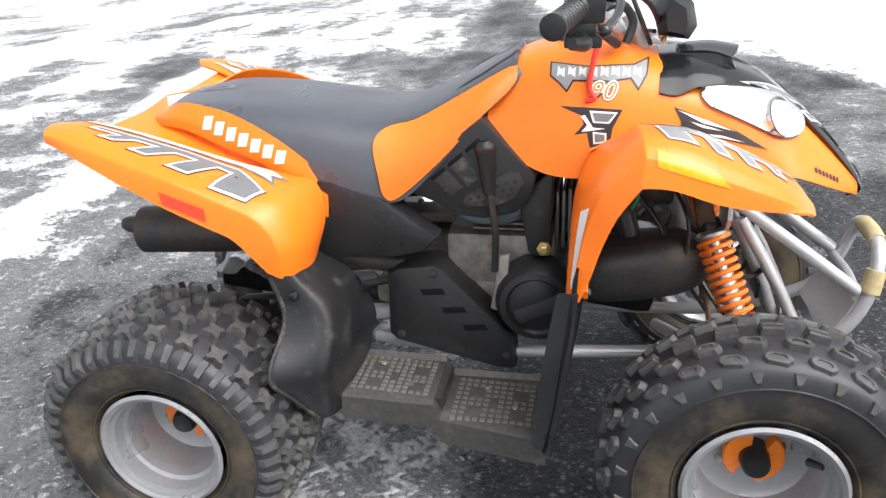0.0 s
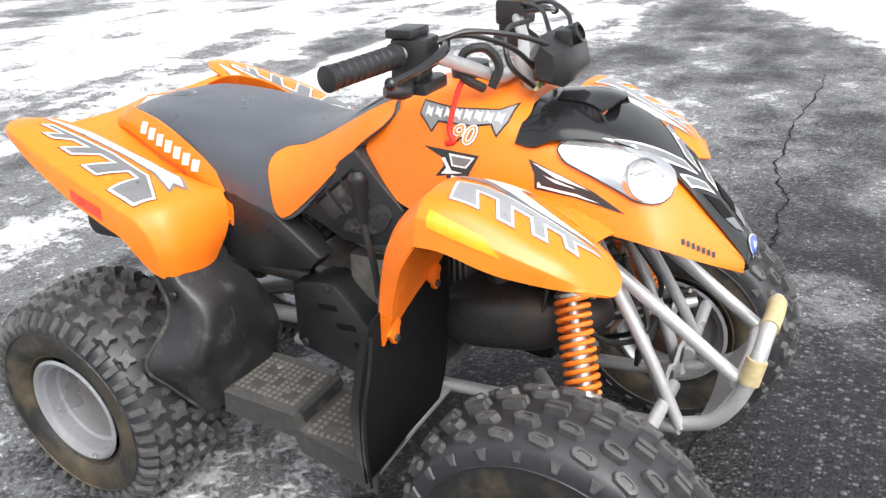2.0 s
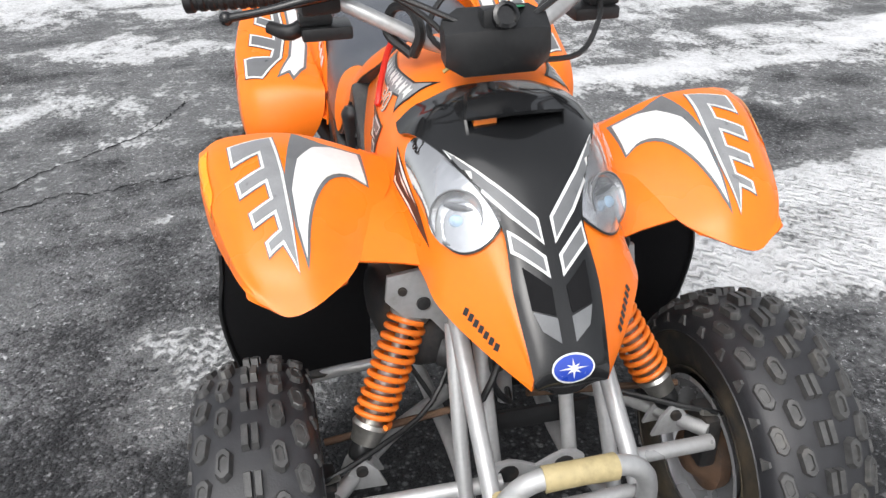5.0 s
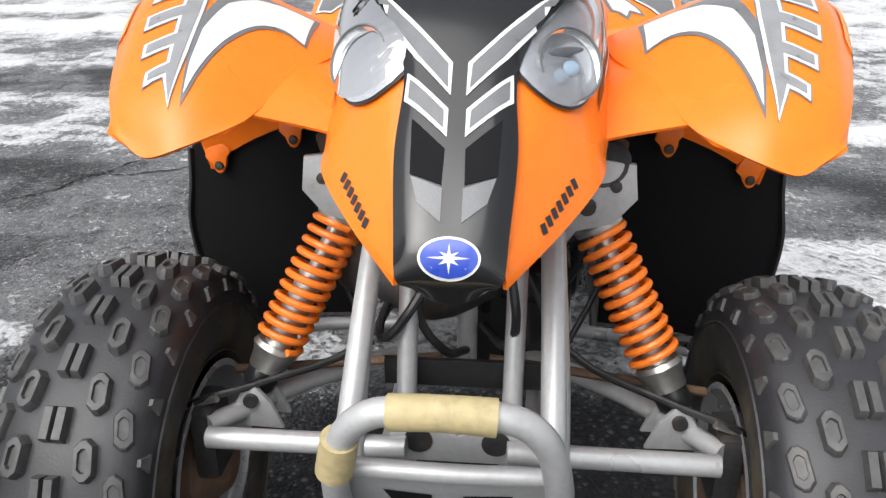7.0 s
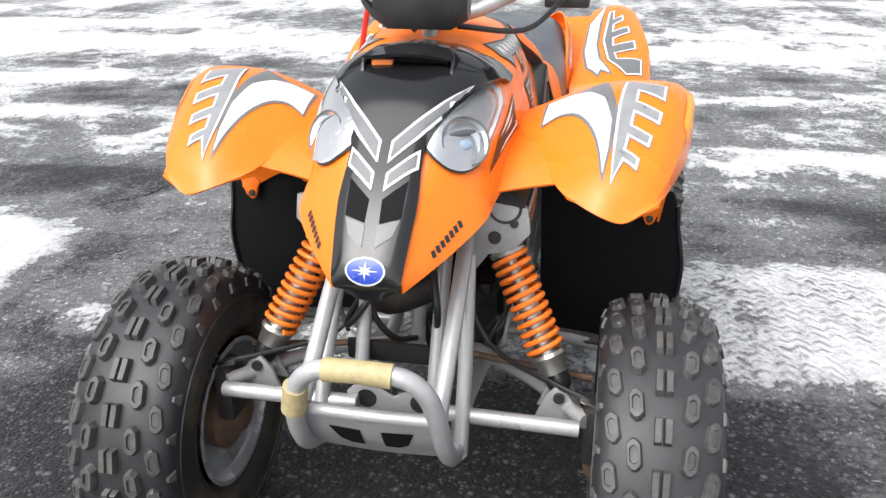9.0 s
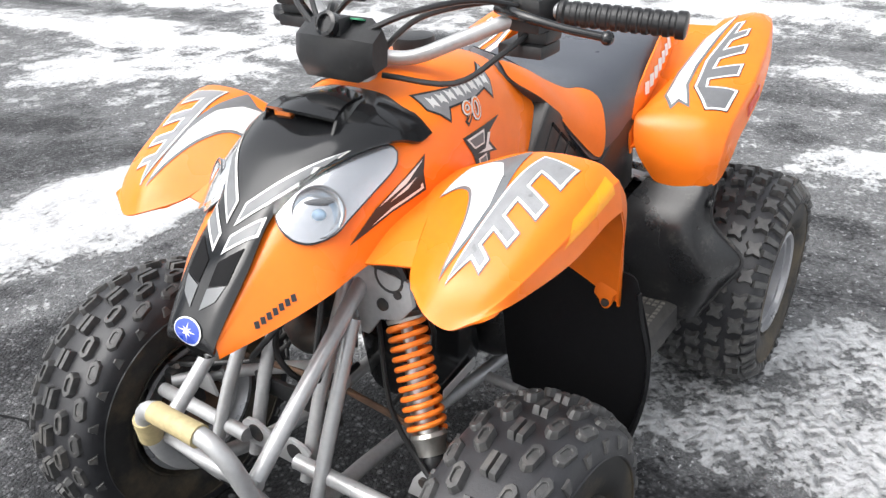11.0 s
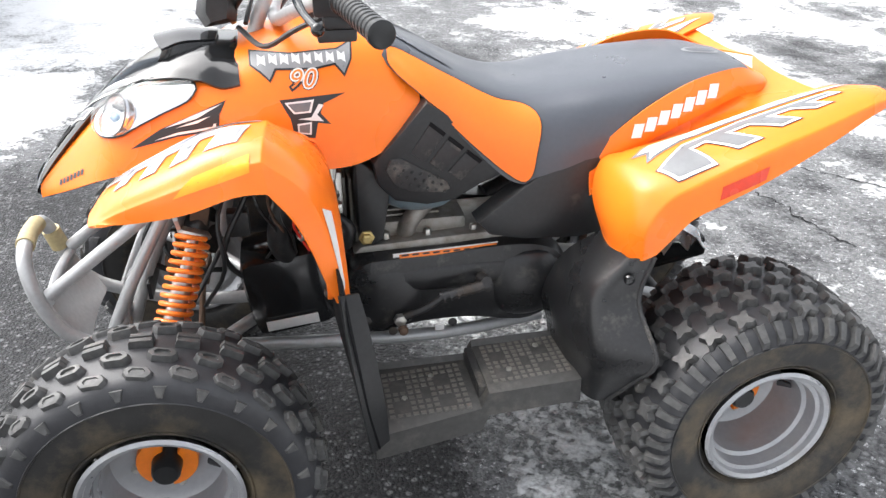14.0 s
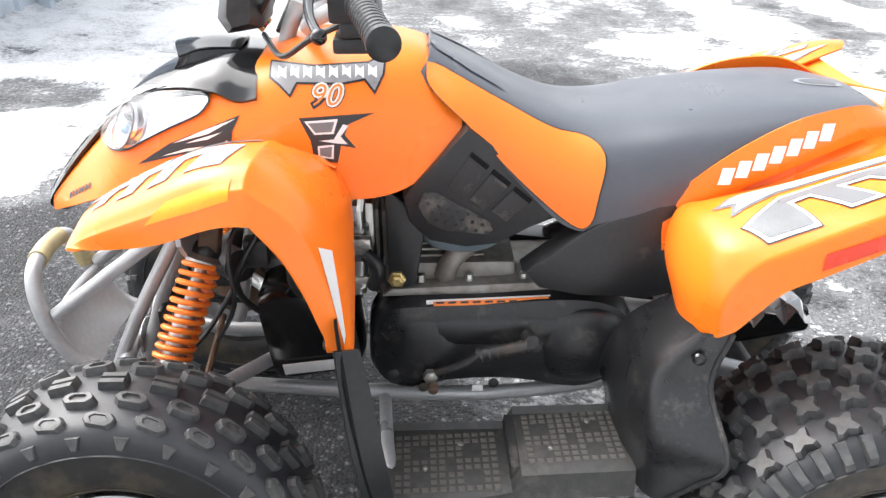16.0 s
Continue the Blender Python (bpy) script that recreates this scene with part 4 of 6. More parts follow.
lay("badge_middle", [[(0.8 * a, 0.7 * b) for a, b in bm_ring]], SEAT_SKIN, ((-0.56, 0, 0.9), (1, 0, 0), (0, 1, 0)), (0, 0, 1), VINYL, seat, 0.0018)
for s in (1, -1):
    lay("knee_pad", [[(0.088, 0.03 * s), (0.07, 0.062 * s), (0.02, 0.085 * s), (-0.035, 0.088 * s), (-0.02, 0.07 * s), (0.03, 0.045 * s)]], SEAT_SKIN, ((0, 0, 1), (1, 0, 0), (0, 1, 0)), (0, 0, 1), VINYL, seat, 0.002, label="raised charcoal pad at the seat's front")

# rear cowl strips beside the seat, and the rear fenders
REAR = (
    ((-0.282, 0.255, 0.507), (-0.280, 0.300, 0.497), (-0.287, 0.345, 0.500), (-0.305, 0.372, 0.512), (-0.325, 0.378, 0.525)),
    ((-0.272, 0.215, 0.570), (-0.270, 0.285, 0.567), (-0.280, 0.345, 0.569), (-0.302, 0.378, 0.572), (-0.350, 0.385, 0.560)),
    ((-0.288, 0.200, 0.625), (-0.292, 0.270, 0.632), (-0.304, 0.340, 0.632), (-0.332, 0.380, 0.622), (-0.378, 0.387, 0.590)),
    ((-0.330, 0.205, 0.640), (-0.340, 0.260, 0.658), (-0.360, 0.335, 0.660), (-0.395, 0.380, 0.652), (-0.425, 0.388, 0.612)),
    ((-0.450, 0.215, 0.672), (-0.455, 0.265, 0.687), (-0.470, 0.330, 0.693), (-0.490, 0.378, 0.690), (-0.505, 0.386, 0.648)),
    ((-0.580, 0.220, 0.712), (-0.585, 0.265, 0.726), (-0.595, 0.325, 0.729), (-0.605, 0.362, 0.722), (-0.610, 0.370, 0.694)),
    ((-0.680, 0.235, 0.745), (-0.690, 0.275, 0.755), (-0.695, 0.315, 0.754), (-0.700, 0.342, 0.746), (-0.700, 0.345, 0.730)),
    ((-0.728, 0.262, 0.752), (-0.742, 0.285, 0.758), (-0.745, 0.310, 0.757), (-0.738, 0.330, 0.750), (-0.735, 0.330, 0.738)),
)
rear_f, strips = {}, {}
for s in (1, -1):
    rear_f[s] = p_("rear_fender", shell(grid(crease(REAR, (3,), (3,)) * (1, s, 1), 5, 4), -0.004 * s), ORANGE, label="glossy orange rear fender with grey and white stripes")
    st = [[(-0.274, 0.180, 0.638), (-0.266, 0.192, 0.604), (-0.268, 0.203, 0.560)], [(-0.305, 0.182, 0.668), (-0.303, 0.193, 0.624), (-0.30, 0.200, 0.580)], [(-0.376, 0.178, 0.718), (-0.374, 0.190, 0.676), (-0.372, 0.195, 0.650)], [(-0.46, 0.168, 0.756), (-0.46, 0.182, 0.717), (-0.46, 0.188, 0.688)],
          [(-0.555, 0.146, 0.768), (-0.555, 0.163, 0.742), (-0.555, 0.170, 0.720)], [(-0.622, 0.098, 0.744), (-0.637, 0.116, 0.734), (-0.642, 0.124, 0.718)], [(-0.645, 0.0, 0.738), (-0.664, 0.0, 0.728), (-0.668, 0.0, 0.715)]]
    st = np.asarray(st) + np.array([(0, 0.008, 0), (0, 0.006, 0), (0, 0.002, 0)]) * (np.asarray(st)[:, :, 1:2] > 0.05)
    strips[s] = p_("tail_cowl", shell(grid(st * (1, s, 1), 5, 5), 0.004 * s), ORANGE, label="orange tail cowl beside the seat")
    p_("fender_web", shell(grid(np.asarray([[(-0.272, 0.180, 0.60), (-0.268, 0.192, 0.57), (-0.272, 0.235, 0.59)], [(-0.36, 0.178, 0.65), (-0.36, 0.190, 0.63), (-0.36, 0.24, 0.642)], [(-0.46, 0.172, 0.69), (-0.46, 0.186, 0.668), (-0.46, 0.24, 0.674)], [(-0.60, 0.12, 0.735), (-0.60, 0.16, 0.715), (-0.60, 0.24, 0.714)], [(-0.68, 0.0, 0.745), (-0.68, 0.10, 0.735), (-0.68, 0.25, 0.740)]]) * (1, s, 1), 4, 4), 0.003 * s), ORANGE, rear_f[s])
REAR_SKIN = {s: skin(rear_f[s]) for s in (1, -1)}
STRIP_SKIN = {s: skin(strips[s]) for s in (1, -1)}

# black side panels
for s in (1, -1):
    y = lambda v: v * s
    gp = [(0.028, 0.748), (0.075, 0.695), (0.126, 0.642), (0.118, 0.60), (0.088, 0.566), (0.03, 0.553), (-0.02, 0.558), (-0.07, 0.585), (-0.122, 0.606), (-0.155, 0.592), (-0.165, 0.602), (-0.06, 0.688)]
    vent = p_("vent_panel", prism(gp, "y", y(0.135), y(0.172), 0.008), BLACK_MATT, label="black ribbed vent panel under the tank")
    for k in range(3):
        a, b = 0.022 - 0.033 * k, 0.712 - 0.028 * k
        rib = [(a, b), (a - 0.026, b - 0.022), (a + 0.012, b - 0.075 + 0.008 * k), (a + 0.036, b - 0.055 + 0.008 * k)]
        p_("vent_rib", prism(rib, "y", y(0.165), y(0.1745), 0.002), BLACK_DUSTY, vent)
        p_("vent_slot", prism([(a, b), (a - 0.026, b - 0.022), (a - 0.022, b - 0.028), (a + 0.004, b - 0.006)], "y", y(0.165), y(0.1752), 0.0005), FLAP, vent)
    pad = [(0.095, 0.648), (0.104, 0.628), (0.088, 0.598), (0.06, 0.585), (0.0, 0.578), (-0.012, 0.585), (-0.005, 0.6), (0.04, 0.628), (0.075, 0.65)]
    p_("vent_pad", prism(pad, "y", y(0.165), y(0.1765), 0.003), BLACK_DUSTY, vent, "dimpled black pad")
    dots = []
    for i in range(6):
        for j in range(3):
            dots.append(blob((0.088 - 0.0155 * i - 0.006 * j, y(0.1768), 0.632 - 0.0045 * i - 0.014 * j), (0.0032, 0.002, 0.0032), 8, 4))
    p_("dimple_field", join(*dots), BLACK_MATT, vent)
    lp = [(-0.058, 0.520), (-0.10, 0.553), (-0.165, 0.600), (-0.256, 0.632), (-0.300, 0.636), (-0.308, 0.56), (-0.31, 0.478), (-0.26, 0.468), (-0.15, 0.475), (-0.085, 0.490)]
    p_("side_panel", prism(lp, "y", y(0.15), y(0.198), 0.012), BLACK_MATT, label="black lower side panel below the seat")
    po = [(0.156, 0.645), (0.10, 0.60), (0.094, 0.56), (0.108, 0.475), (0.125, 0.465), (0.145, 0.468), (0.153, 0.48)]
    post = p_("engine_mount", prism(po, "y", y(0.09), y(0.140), 0.006), BLACK_MATT, label="black engine mount plate")
    p_("mount_bolt", moved(revolve([(0.0, 0.015), (0.004, 0.015), (0.005, 0.011), (0.011, 0.0105), (0.013, 0.007), (0.013, 0.001)], 6), pose(0.14, y(0.140), 0.484, 0, 0, 0 if s > 0 else 180)), BRASS, post, "yellow zinc bolt head", 20)

    # footrest tray: rear pad higher than the front one
    tr = [(0.165, 0.185, 0.213, 0.376), (-0.035, 0.195, 0.220, 0.345), (-0.05, 0.195, 0.250, 0.342), (-0.225, 0.205, 0.258, 0.345)]
    rows = []
    for x, yi, z, yo in tr:
        rows.append([(x, y(yi), z + 0.012), (x, y(yi + 0.012), z), (x, y(yo - 0.014), z), (x, y(yo), z - 0.004), (x, y(yo + 0.004), z - 0.05)])
    tray = p_("footrest", shell(np.asarray(rows, float), -0.006 * s), TRAY, label="dusty black plastic footrest with gripping teeth", sharp=25)
    tooth = None
    for x0, x1, zz, yo in ((-0.02, 0.15, 0.2215, 0.352), (-0.215, -0.06, 0.2565, 0.332)):
        nx = 12 if x0 > -0.1 else 11
        for i in range(nx):
            for j in range(9):
                hole = (i % 6 in (2, 3)) and j in (2, 3, 6, 7) or (i % 6 == 5 and j in (4, 5))
                xx, yy = x0 + (x1 - x0) * (i + 0.5) / nx, 0.212 + (yo - 0.212) * (j + 0.5) / 9
                if not hole:
                    at = pose(xx, y(yy), (0.220 - 0.035 * (xx + 0.035) if x0 > -0.1 else 0.250 - 0.0457 * (xx + 0.05)) + 0.003)
                    if tooth is None:
                        tooth = link("grip_tooth", *prism([(-0.0048, -0.0045), (0.0048, -0.0045), (0.0048, 0.0045), (-0.0048, 0.0045)], "z", -0.0045, 0.0045, 0.0012), TOOTH, tray, at=at)
                    else:
                        again(tooth, tray, at)
    for hx, hz, hy in ((0.10, 0.2185, 0.30), (0.04, 0.2195, 0.245), (-0.10, 0.2555, 0.30), (-0.17, 0.2585, 0.24)):
        p_("drain_slot", block((hx, y(hy), hz), (0.03, 0.026, 0.004), 0.001), FLAP, tray)
        p_("tray_screw", moved(revolve([(0, 0.006), (0.004, 0.005), (0.005, 0.001)], 10, "z"), pose(hx, y(hy - 0.003), hz + 0.002)), STEEL, tray)
    step = prism([(0.205, 0.208), (0.332, 0.208), (0.332, 0.253), (0.205, 0.253)], "x", -0.048, -0.034, 0.002)
    p_("tray_step", ([(a, b * s, c) for a, b, c in step[0]], step[1]), BLACK_DUSTY, tray)
    # heel guard in front of the rear wheel
    guard = [[(-0.285, 0.235, 0.505), (-0.280, 0.29, 0.508), (-0.280, 0.345, 0.512), (-0.288, 0.368, 0.514), (-0.325, 0.374, 0.515)],
             [(-0.225, 0.205, 0.445), (-0.218, 0.28, 0.443), (-0.222, 0.345, 0.440), (-0.246, 0.372, 0.435), (-0.305, 0.378, 0.43)],
             [(-0.192, 0.195, 0.360), (-0.198, 0.29, 0.355), (-0.215, 0.37, 0.350), (-0.240, 0.408, 0.348), (-0.318, 0.446, 0.352)],
             [(-0.205, 0.195, 0.290), (-0.210, 0.29, 0.285), (-0.226, 0.365, 0.280), (-0.246, 0.400, 0.280), (-0.292, 0.420, 0.29)],
             [(-0.215, 0.195, 0.225), (-0.220, 0.29, 0.222), (-0.232, 0.348, 0.220), (-0.246, 0.375, 0.222), (-0.262, 0.385, 0.228)]]
    hg = p_("heel_guard", shell(grid(np.asarray(guard) * (1, s, 1), 6, 5), -0.004 * s), BLACK_SATIN, label="scuffed black plastic heel guard")
    p_("guard_screw", moved(revolve([(0, 0.010), (0.004, 0.009), (0.006, 0.005), (0.006, 0.001)], 14), pose(-0.283, y(0.376), 0.478, 0, 0, 0 if s > 0 else 180)), BLACK_GLOSS, hg)
    p_("guard_lip", tube([(-0.325, y(0.374), 0.515), (-0.305, y(0.378), 0.43), (-0.318, y(0.446), 0.352), (-0.292, y(0.420), 0.29), (-0.262, y(0.385), 0.228)], 0.0045, 8, 6), BLACK_DUSTY, hg, "scuffed rolled lip")
    p_("guard_rib", tube([(-0.214, y(0.30), 0.43), (-0.207, y(0.31), 0.39), (-0.226, y(0.36), 0.375)], 0.0025, 6), BLACK_MATT, hg)
    p_("guard_rib", tube([(-0.206, y(0.25), 0.37), (-0.214, y(0.30), 0.33), (-0.219, y(0.33), 0.31)], 0.003, 6), BLACK_DUSTY, hg)

# engine and drive
engine = p_("engine_block", block((0.05, 0, 0.44), (0.22, 0.21, 0.11), 0.015), CAST, label="dirty cast aluminium engine block")
p_("gearbox", block((-0.12, 0, 0.38), (0.2, 0.2, 0.12), 0.02), CAST, engine)
p_("crankcase", block((0.06, 0, 0.34), (0.24, 0.2, 0.14), 0.02), CAST, engine)
for k in range(9):
    p_("cylinder_fin", block((0.10 + 0.012 * k, 0, 0.50 + 0.003 * k), (0.006, 0.15 - 0.004 * abs(k - 4), 0.12), 0.001), CAST, engine)
p_("airbox", blob((0.03, 0, 0.572), (0.092, 0.160, 0.066), 28, 14, 0.8), BELLY, label="blue-grey plastic airbox under the tank")
p_("carburettor", join(block((0.20, 0.06, 0.56), (0.05, 0.07, 0.08), 0.008), tube([(0.20, 0.10, 0.60), (0.20, 0.10, 0.50), (0.205, 0.10, 0.44)], 0.012, 12), block((0.195, 0.11, 0.53), (0.03, 0.02, 0.03), 0.004), block((0.20, 0.10, 0.465), (0.028, 0.03, 0.02), 0.003)), STEEL, label="zinc carburettor with hoses")
for k, (a, m) in enumerate(((0.0, STEEL), (0.018, DARK_STEEL), (0.036, STEEL))):
    p_("hose_clamp", moved(revolve([(0, 0.017), (0.008, 0.017)], 14, "z"), pose(0.20, 0.11, 0.46 + 0.05 * k)), m)
# left: belt drive cover
cvt_side = [(0.19, 0.36), (0.185, 0.41), (0.15, 0.443), (0.09, 0.448), (0.0, 0.45), (-0.12, 0.456), (-0.20, 0.448), (-0.245, 0.42), (-0.262, 0.37), (-0.255, 0.32), (-0.22, 0.282), (-0.16, 0.265), (-0.05, 0.285), (0.05, 0.285), (0.12, 0.272), (0.165, 0.285), (0.188, 0.32)]
cvt = p_("belt_cover", prism([tuple(q) for q in cr(cvt_side + cvt_side[:1], 3)[:-1]], "y", 0.08, 0.165, 0.03), BLACK_SATIN, label="black belt drive cover with a kick starter")
p_("cover_bulge", join(blob((-0.17, 0.150, 0.36), (0.075, 0.03, 0.075), 20, 10, 0.8), blob((0.10, 0.150, 0.36), (0.07, 0.022, 0.07), 20, 10, 0.8), blob((-0.03, 0.15, 0.395), (0.15, 0.022, 0.03), 20, 8, 0.7)), BLACK_SATIN, cvt)
kick = p_("kick_lever", join(tube([(0.085, 0.182, 0.325), (0.04, 0.190, 0.345), (0.0, 0.192, 0.372)], 0.007, 10), tube([(0.012, 0.198, 0.372), (-0.07, 0.205, 0.392)], 0.010, 12, 1), *[moved(revolve([(0, 0.0115), (0.004, 0.0115)], 12, "x"), pose(-0.062 + 0.013 * k, 0.203, 0.39 - 0.003 * k, 0, 13, 0)) for k in range(6)], tube([(-0.072, 0.18, 0.395), (-0.076, 0.205, 0.398)], 0.012, 12, 1)), DARK_STEEL, cvt, "ribbed dark steel kick lever")
p_("kick_nut", moved(revolve([(0, 0.013), (0.012, 0.012), (0.014, 0.002)], 6), pose(0.088, 0.18, 0.322)), STEEL, cvt, "", 20)
p_("red_wire_nut", moved(revolve([(0, 0.01), (0.012, 0.009), (0.014, 0.002)], 8), pose(0.084, 0.19, 0.305)), RUST, cvt, "", 20)
for bx, bz in ((0.15, 0.315), (-0.09, 0.36), (0.10, 0.285), (-0.02, 0.29), (-0.22, 0.335)):
    p_("cover_screw", moved(revolve([(0, 0.009), (0.003, 0.009), (0.004, 0.004), (0.004, 0.001)], 12), pose(bx, 0.163, bz)), DARK_STEEL, cvt)
p_("sticker", block((0.008, 0.172, 0.286), (0.018, 0.002, 0.012), 0.0004), WHITE, cvt, "small white sticker")
label_ = p_("warning_label", block((-0.01, 0.150, 0.442), (0.205, 0.004, 0.016), 0.0005, (38, 1.5, 0)), WHITE, cvt, "white and orange warning label")
p_("label_band", block((-0.014, 0.1515, 0.4435), (0.19, 0.004, 0.009), 0.0004, (38, 1.5, 0)), DECAL_ORANGE, label_)
for k in range(9):
    p_("label_bar", block((0.07 - 0.02 * k, 0.1525, 0.4445), (0.013, 0.004, 0.003), 0.0002, (38, 1.5, 0)), DARK, label_)

# right: chain guard, round starter cover, gear lever
gd = [(-0.175, 0.425), (-0.15, 0.44), (-0.075, 0.45), (-0.055, 0.438), (0.08, 0.30), (0.085, 0.215), (0.05, 0.215), (-0.165, 0.268), (-0.18, 0.285)]
chain = p_("sprocket_guard", prism(gd, "y", -0.09, -0.165, 0.02), BLACK_MATT, label="black slotted sprocket guard")
for k in range(3):
    a, b = -0.105 + 0.042 * k, 0.395 - 0.038 * k
    p_("guard_slot", prism([(a, b), (a + 0.045, b + 0.004), (a + 0.052, b - 0.008), (a + 0.006, b - 0.012)], "y", -0.15, -0.1675, 0.0005), FLAP, chain)
for a, b in ((-0.076, 0.432), (0.068, 0.255), (-0.15, 0.29)):
    p_("guard_bolt", moved(revolve([(0, 0.008), (0.004, 0.007), (0.005, 0.001)], 12), pose(a, -0.165, b, 0, 0, 180)), DARK_STEEL, chain)
st = p_("starter_cover", moved(revolve([(0, 0.085), (0.05, 0.082), (0.065, 0.072), (0.068, 0.06), (0.062, 0.055), (0.066, 0.048), (0.07, 0.02), (0.07, 0.001)], 40), pose(0.128, -0.11, 0.375, 0, 0, 180)), BLACK_MATT, label="round black starter cover")
p_("starter_bar", block((0.135, -0.183, 0.375), (0.10, 0.012, 0.03), 0.005, (0, -25, 0)), BLACK_DUSTY, st)
p_("link_plate", prism([(0.055, 0.47), (0.075, 0.475), (0.068, 0.40), (0.048, 0.35), (0.035, 0.355)], "y", -0.145, -0.155, 0.002), CAST, label="cast aluminium linkage plate")
lever = p_("gear_lever", tube([(0.045, -0.155, 0.44), (0.05, -0.170, 0.52), (0.045, -0.178, 0.58), (0.038, -0.175, 0.64)], 0.007, 10), DARK_STEEL, label="black gear lever with a worn knob")
p_("knob", tube([(0.040, -0.176, 0.61), (0.037, -0.175, 0.66), (0.034, -0.175, 0.695), (0.032, -0.175, 0.708)], [0.012, 0.0165, 0.02, 0.012], 16), BLACK_MATT, lever, "black rubber knob")
p_("exhaust_shield", join(blob((0.315, -0.13, 0.455), (0.135, 0.065, 0.062), 24, 14, 0.7, (0, -6, 8)), tube([(0.43, -0.1, 0.45), (0.46, -0.04, 0.44), (0.42, 0.02, 0.45)], 0.03, 14)), DARK_STEEL, label="black heat shield over the exhaust")
muff = p_("silencer", join(moved(revolve([(0, 0.02), (0.002, 0.047), (0.20, 0.05), (0.24, 0.045), (0.25, 0.02)], 28, "x"), pose(-0.66, -0.205, 0.52, 0, -4, 0)), tube([(-0.41, -0.205, 0.505), (-0.30, -0.17, 0.47), (-0.15, -0.12, 0.43)], 0.022, 12)), DARK_STEEL, label="black exhaust silencer")
p_("tail_pipe", tube([(-0.655, -0.205, 0.525), (-0.69, -0.205, 0.53), (-0.705, -0.205, 0.53)], [0.018, 0.017, 0.012], 14, 2), DARK_STEEL, muff)

# frame: silver tubes
def rods(name, pts, r, label="", material=SILVER, seg=12, smooth=4, parent=None):
    return p_(name, tube(pts, r, seg, smooth), material, parent, label)


for s in (1, -1):
    y = lambda v: v * s
    rods("front_tube", [(0.40, y(0.085), 0.625), (0.516, y(0.096), 0.555), (0.722, y(0.098), 0.405)], 0.0125, "silver painted front frame tube", smooth=2)
    rods("inner_tube", [(0.455, y(0.062), 0.60), (0.55, y(0.060), 0.42), (0.60, y(0.058), 0.285)], 0.0115, "silver frame tube", smooth=2)
    rods("cross_tube", [(0.50, y(0.10), 0.545), (0.585, y(0.11), 0.40), (0.640, y(0.112), 0.285)], 0.0115, "silver frame tube", smooth=2)
    rods("lower_rail", [(0.640, y(0.110), 0.283), (0.50, y(0.09), 0.255), (0.28, y(0.10), 0.24), (0.0, y(0.125), 0.24), (-0.22, y(0.11), 0.25)], 0.0135, "silver lower frame rail", smooth=3)
    rods("foot_bar", [(0.17, y(0.10), 0.235), (0.16, y(0.25), 0.22), (0.14, y(0.36), 0.185)], 0.011, "silver footrest bar", smooth=2)
    rods("upper_rail", [(-0.20, y(0.1), 0.40), (-0.32, y(0.12), 0.50), (-0.45, y(0.12), 0.62), (-0.58, y(0.09), 0.70)], 0.012, "silver rear frame tube", smooth=3)
    # A-arms
    arm = rods("lower_arm", [(0.612, y(0.055), 0.332), (0.600, y(0.285), 0.321)], 0.0125, "silver lower control arm", smooth=1)
    rods("rear_arm", [(0.36, y(0.08), 0.300), (0.46, y(0.2), 0.311), (0.575, y(0.295), 0.318)], 0.0125, material=SILVER, parent=arm)
    lugp = [(y(0.215), 0.295), (y(0.228), 0.33), (y(0.245), 0.352), (y(0.258), 0.352), (y(0.272), 0.33), (y(0.285), 0.297)]
    for x0 in (0.538, 0.506):
        p_("shock_lug", prism(lugp, "x", x0, x0 + 0.006, 0.001), SILVER, arm, "silver bracket plate")
    p_("lug_bolt", moved(revolve([(0, 0.009), (0.05, 0.009)], 12, "x"), pose(0.500, y(0.251), 0.335)), DARK_STEEL, arm)
    # shock absorber
    top, bot = Vector((0.438, y(0.145), 0.545)), Vector((0.506, y(0.236), 0.368))
    ax = (bot - top)
    L = ax.length
    m = Matrix.Translation(top) @ ax.to_track_quat("Z", "Y").to_matrix().to_4x4()
    shock = p_("shock_absorber", moved(join(revolve([(0.01, 0.010), (L * 0.95, 0.011)], 14, "z"), revolve([(L * 0.4, 0.017), (L * 0.97, 0.017)], 16, "z")), m), STEEL, label="front shock absorber with an orange spring")
    n, turns = 200, 11
    coil = [(0.0275 * math.cos(2 * math.pi * turns * k / n), 0.0275 * math.sin(2 * math.pi * turns * k / n), 0.022 + (L - 0.045) * k / n) for k in range(n + 1)]
    p_("spring", moved(tube(coil, 0.0046, 8, 1), m), SPRING, shock, "orange coil spring")
    p_("lower_collar", moved(revolve([(L - 0.022, 0.026), (L - 0.016, 0.029), (L - 0.004, 0.024), (L + 0.012, 0.022)], 18, "z"), m), STEEL, shock, "steel spring collar")
    p_("upper_collar", moved(revolve([(0.008, 0.022), (0.016, 0.03), (0.022, 0.028)], 18, "z"), m), STEEL, shock, "steel spring collar")
    p_("lower_bushing", moved(blob((0, 0, L + 0.022), (0.017, 0.02, 0.022), 14, 8, 0.7), m), BLACK_MATT, shock, "black rubber bushing")
    p_("upper_bushing", moved(blob((0, 0, 0.0), (0.02, 0.02, 0.018), 14, 8, 0.7), m), BLACK_MATT, shock, "black rubber bushing")
    # bracket plate at the top
    br = [(y(0.075), 0.63), (y(0.185), 0.615), (y(0.19), 0.575), (y(0.165), 0.545), (y(0.125), 0.535), (y(0.10), 0.50), (y(0.085), 0.50)]
    brk = p_("shock_bracket", prism(br, "x", 0.462, 0.470, 0.001), SILVER, label="grey steel shock bracket")
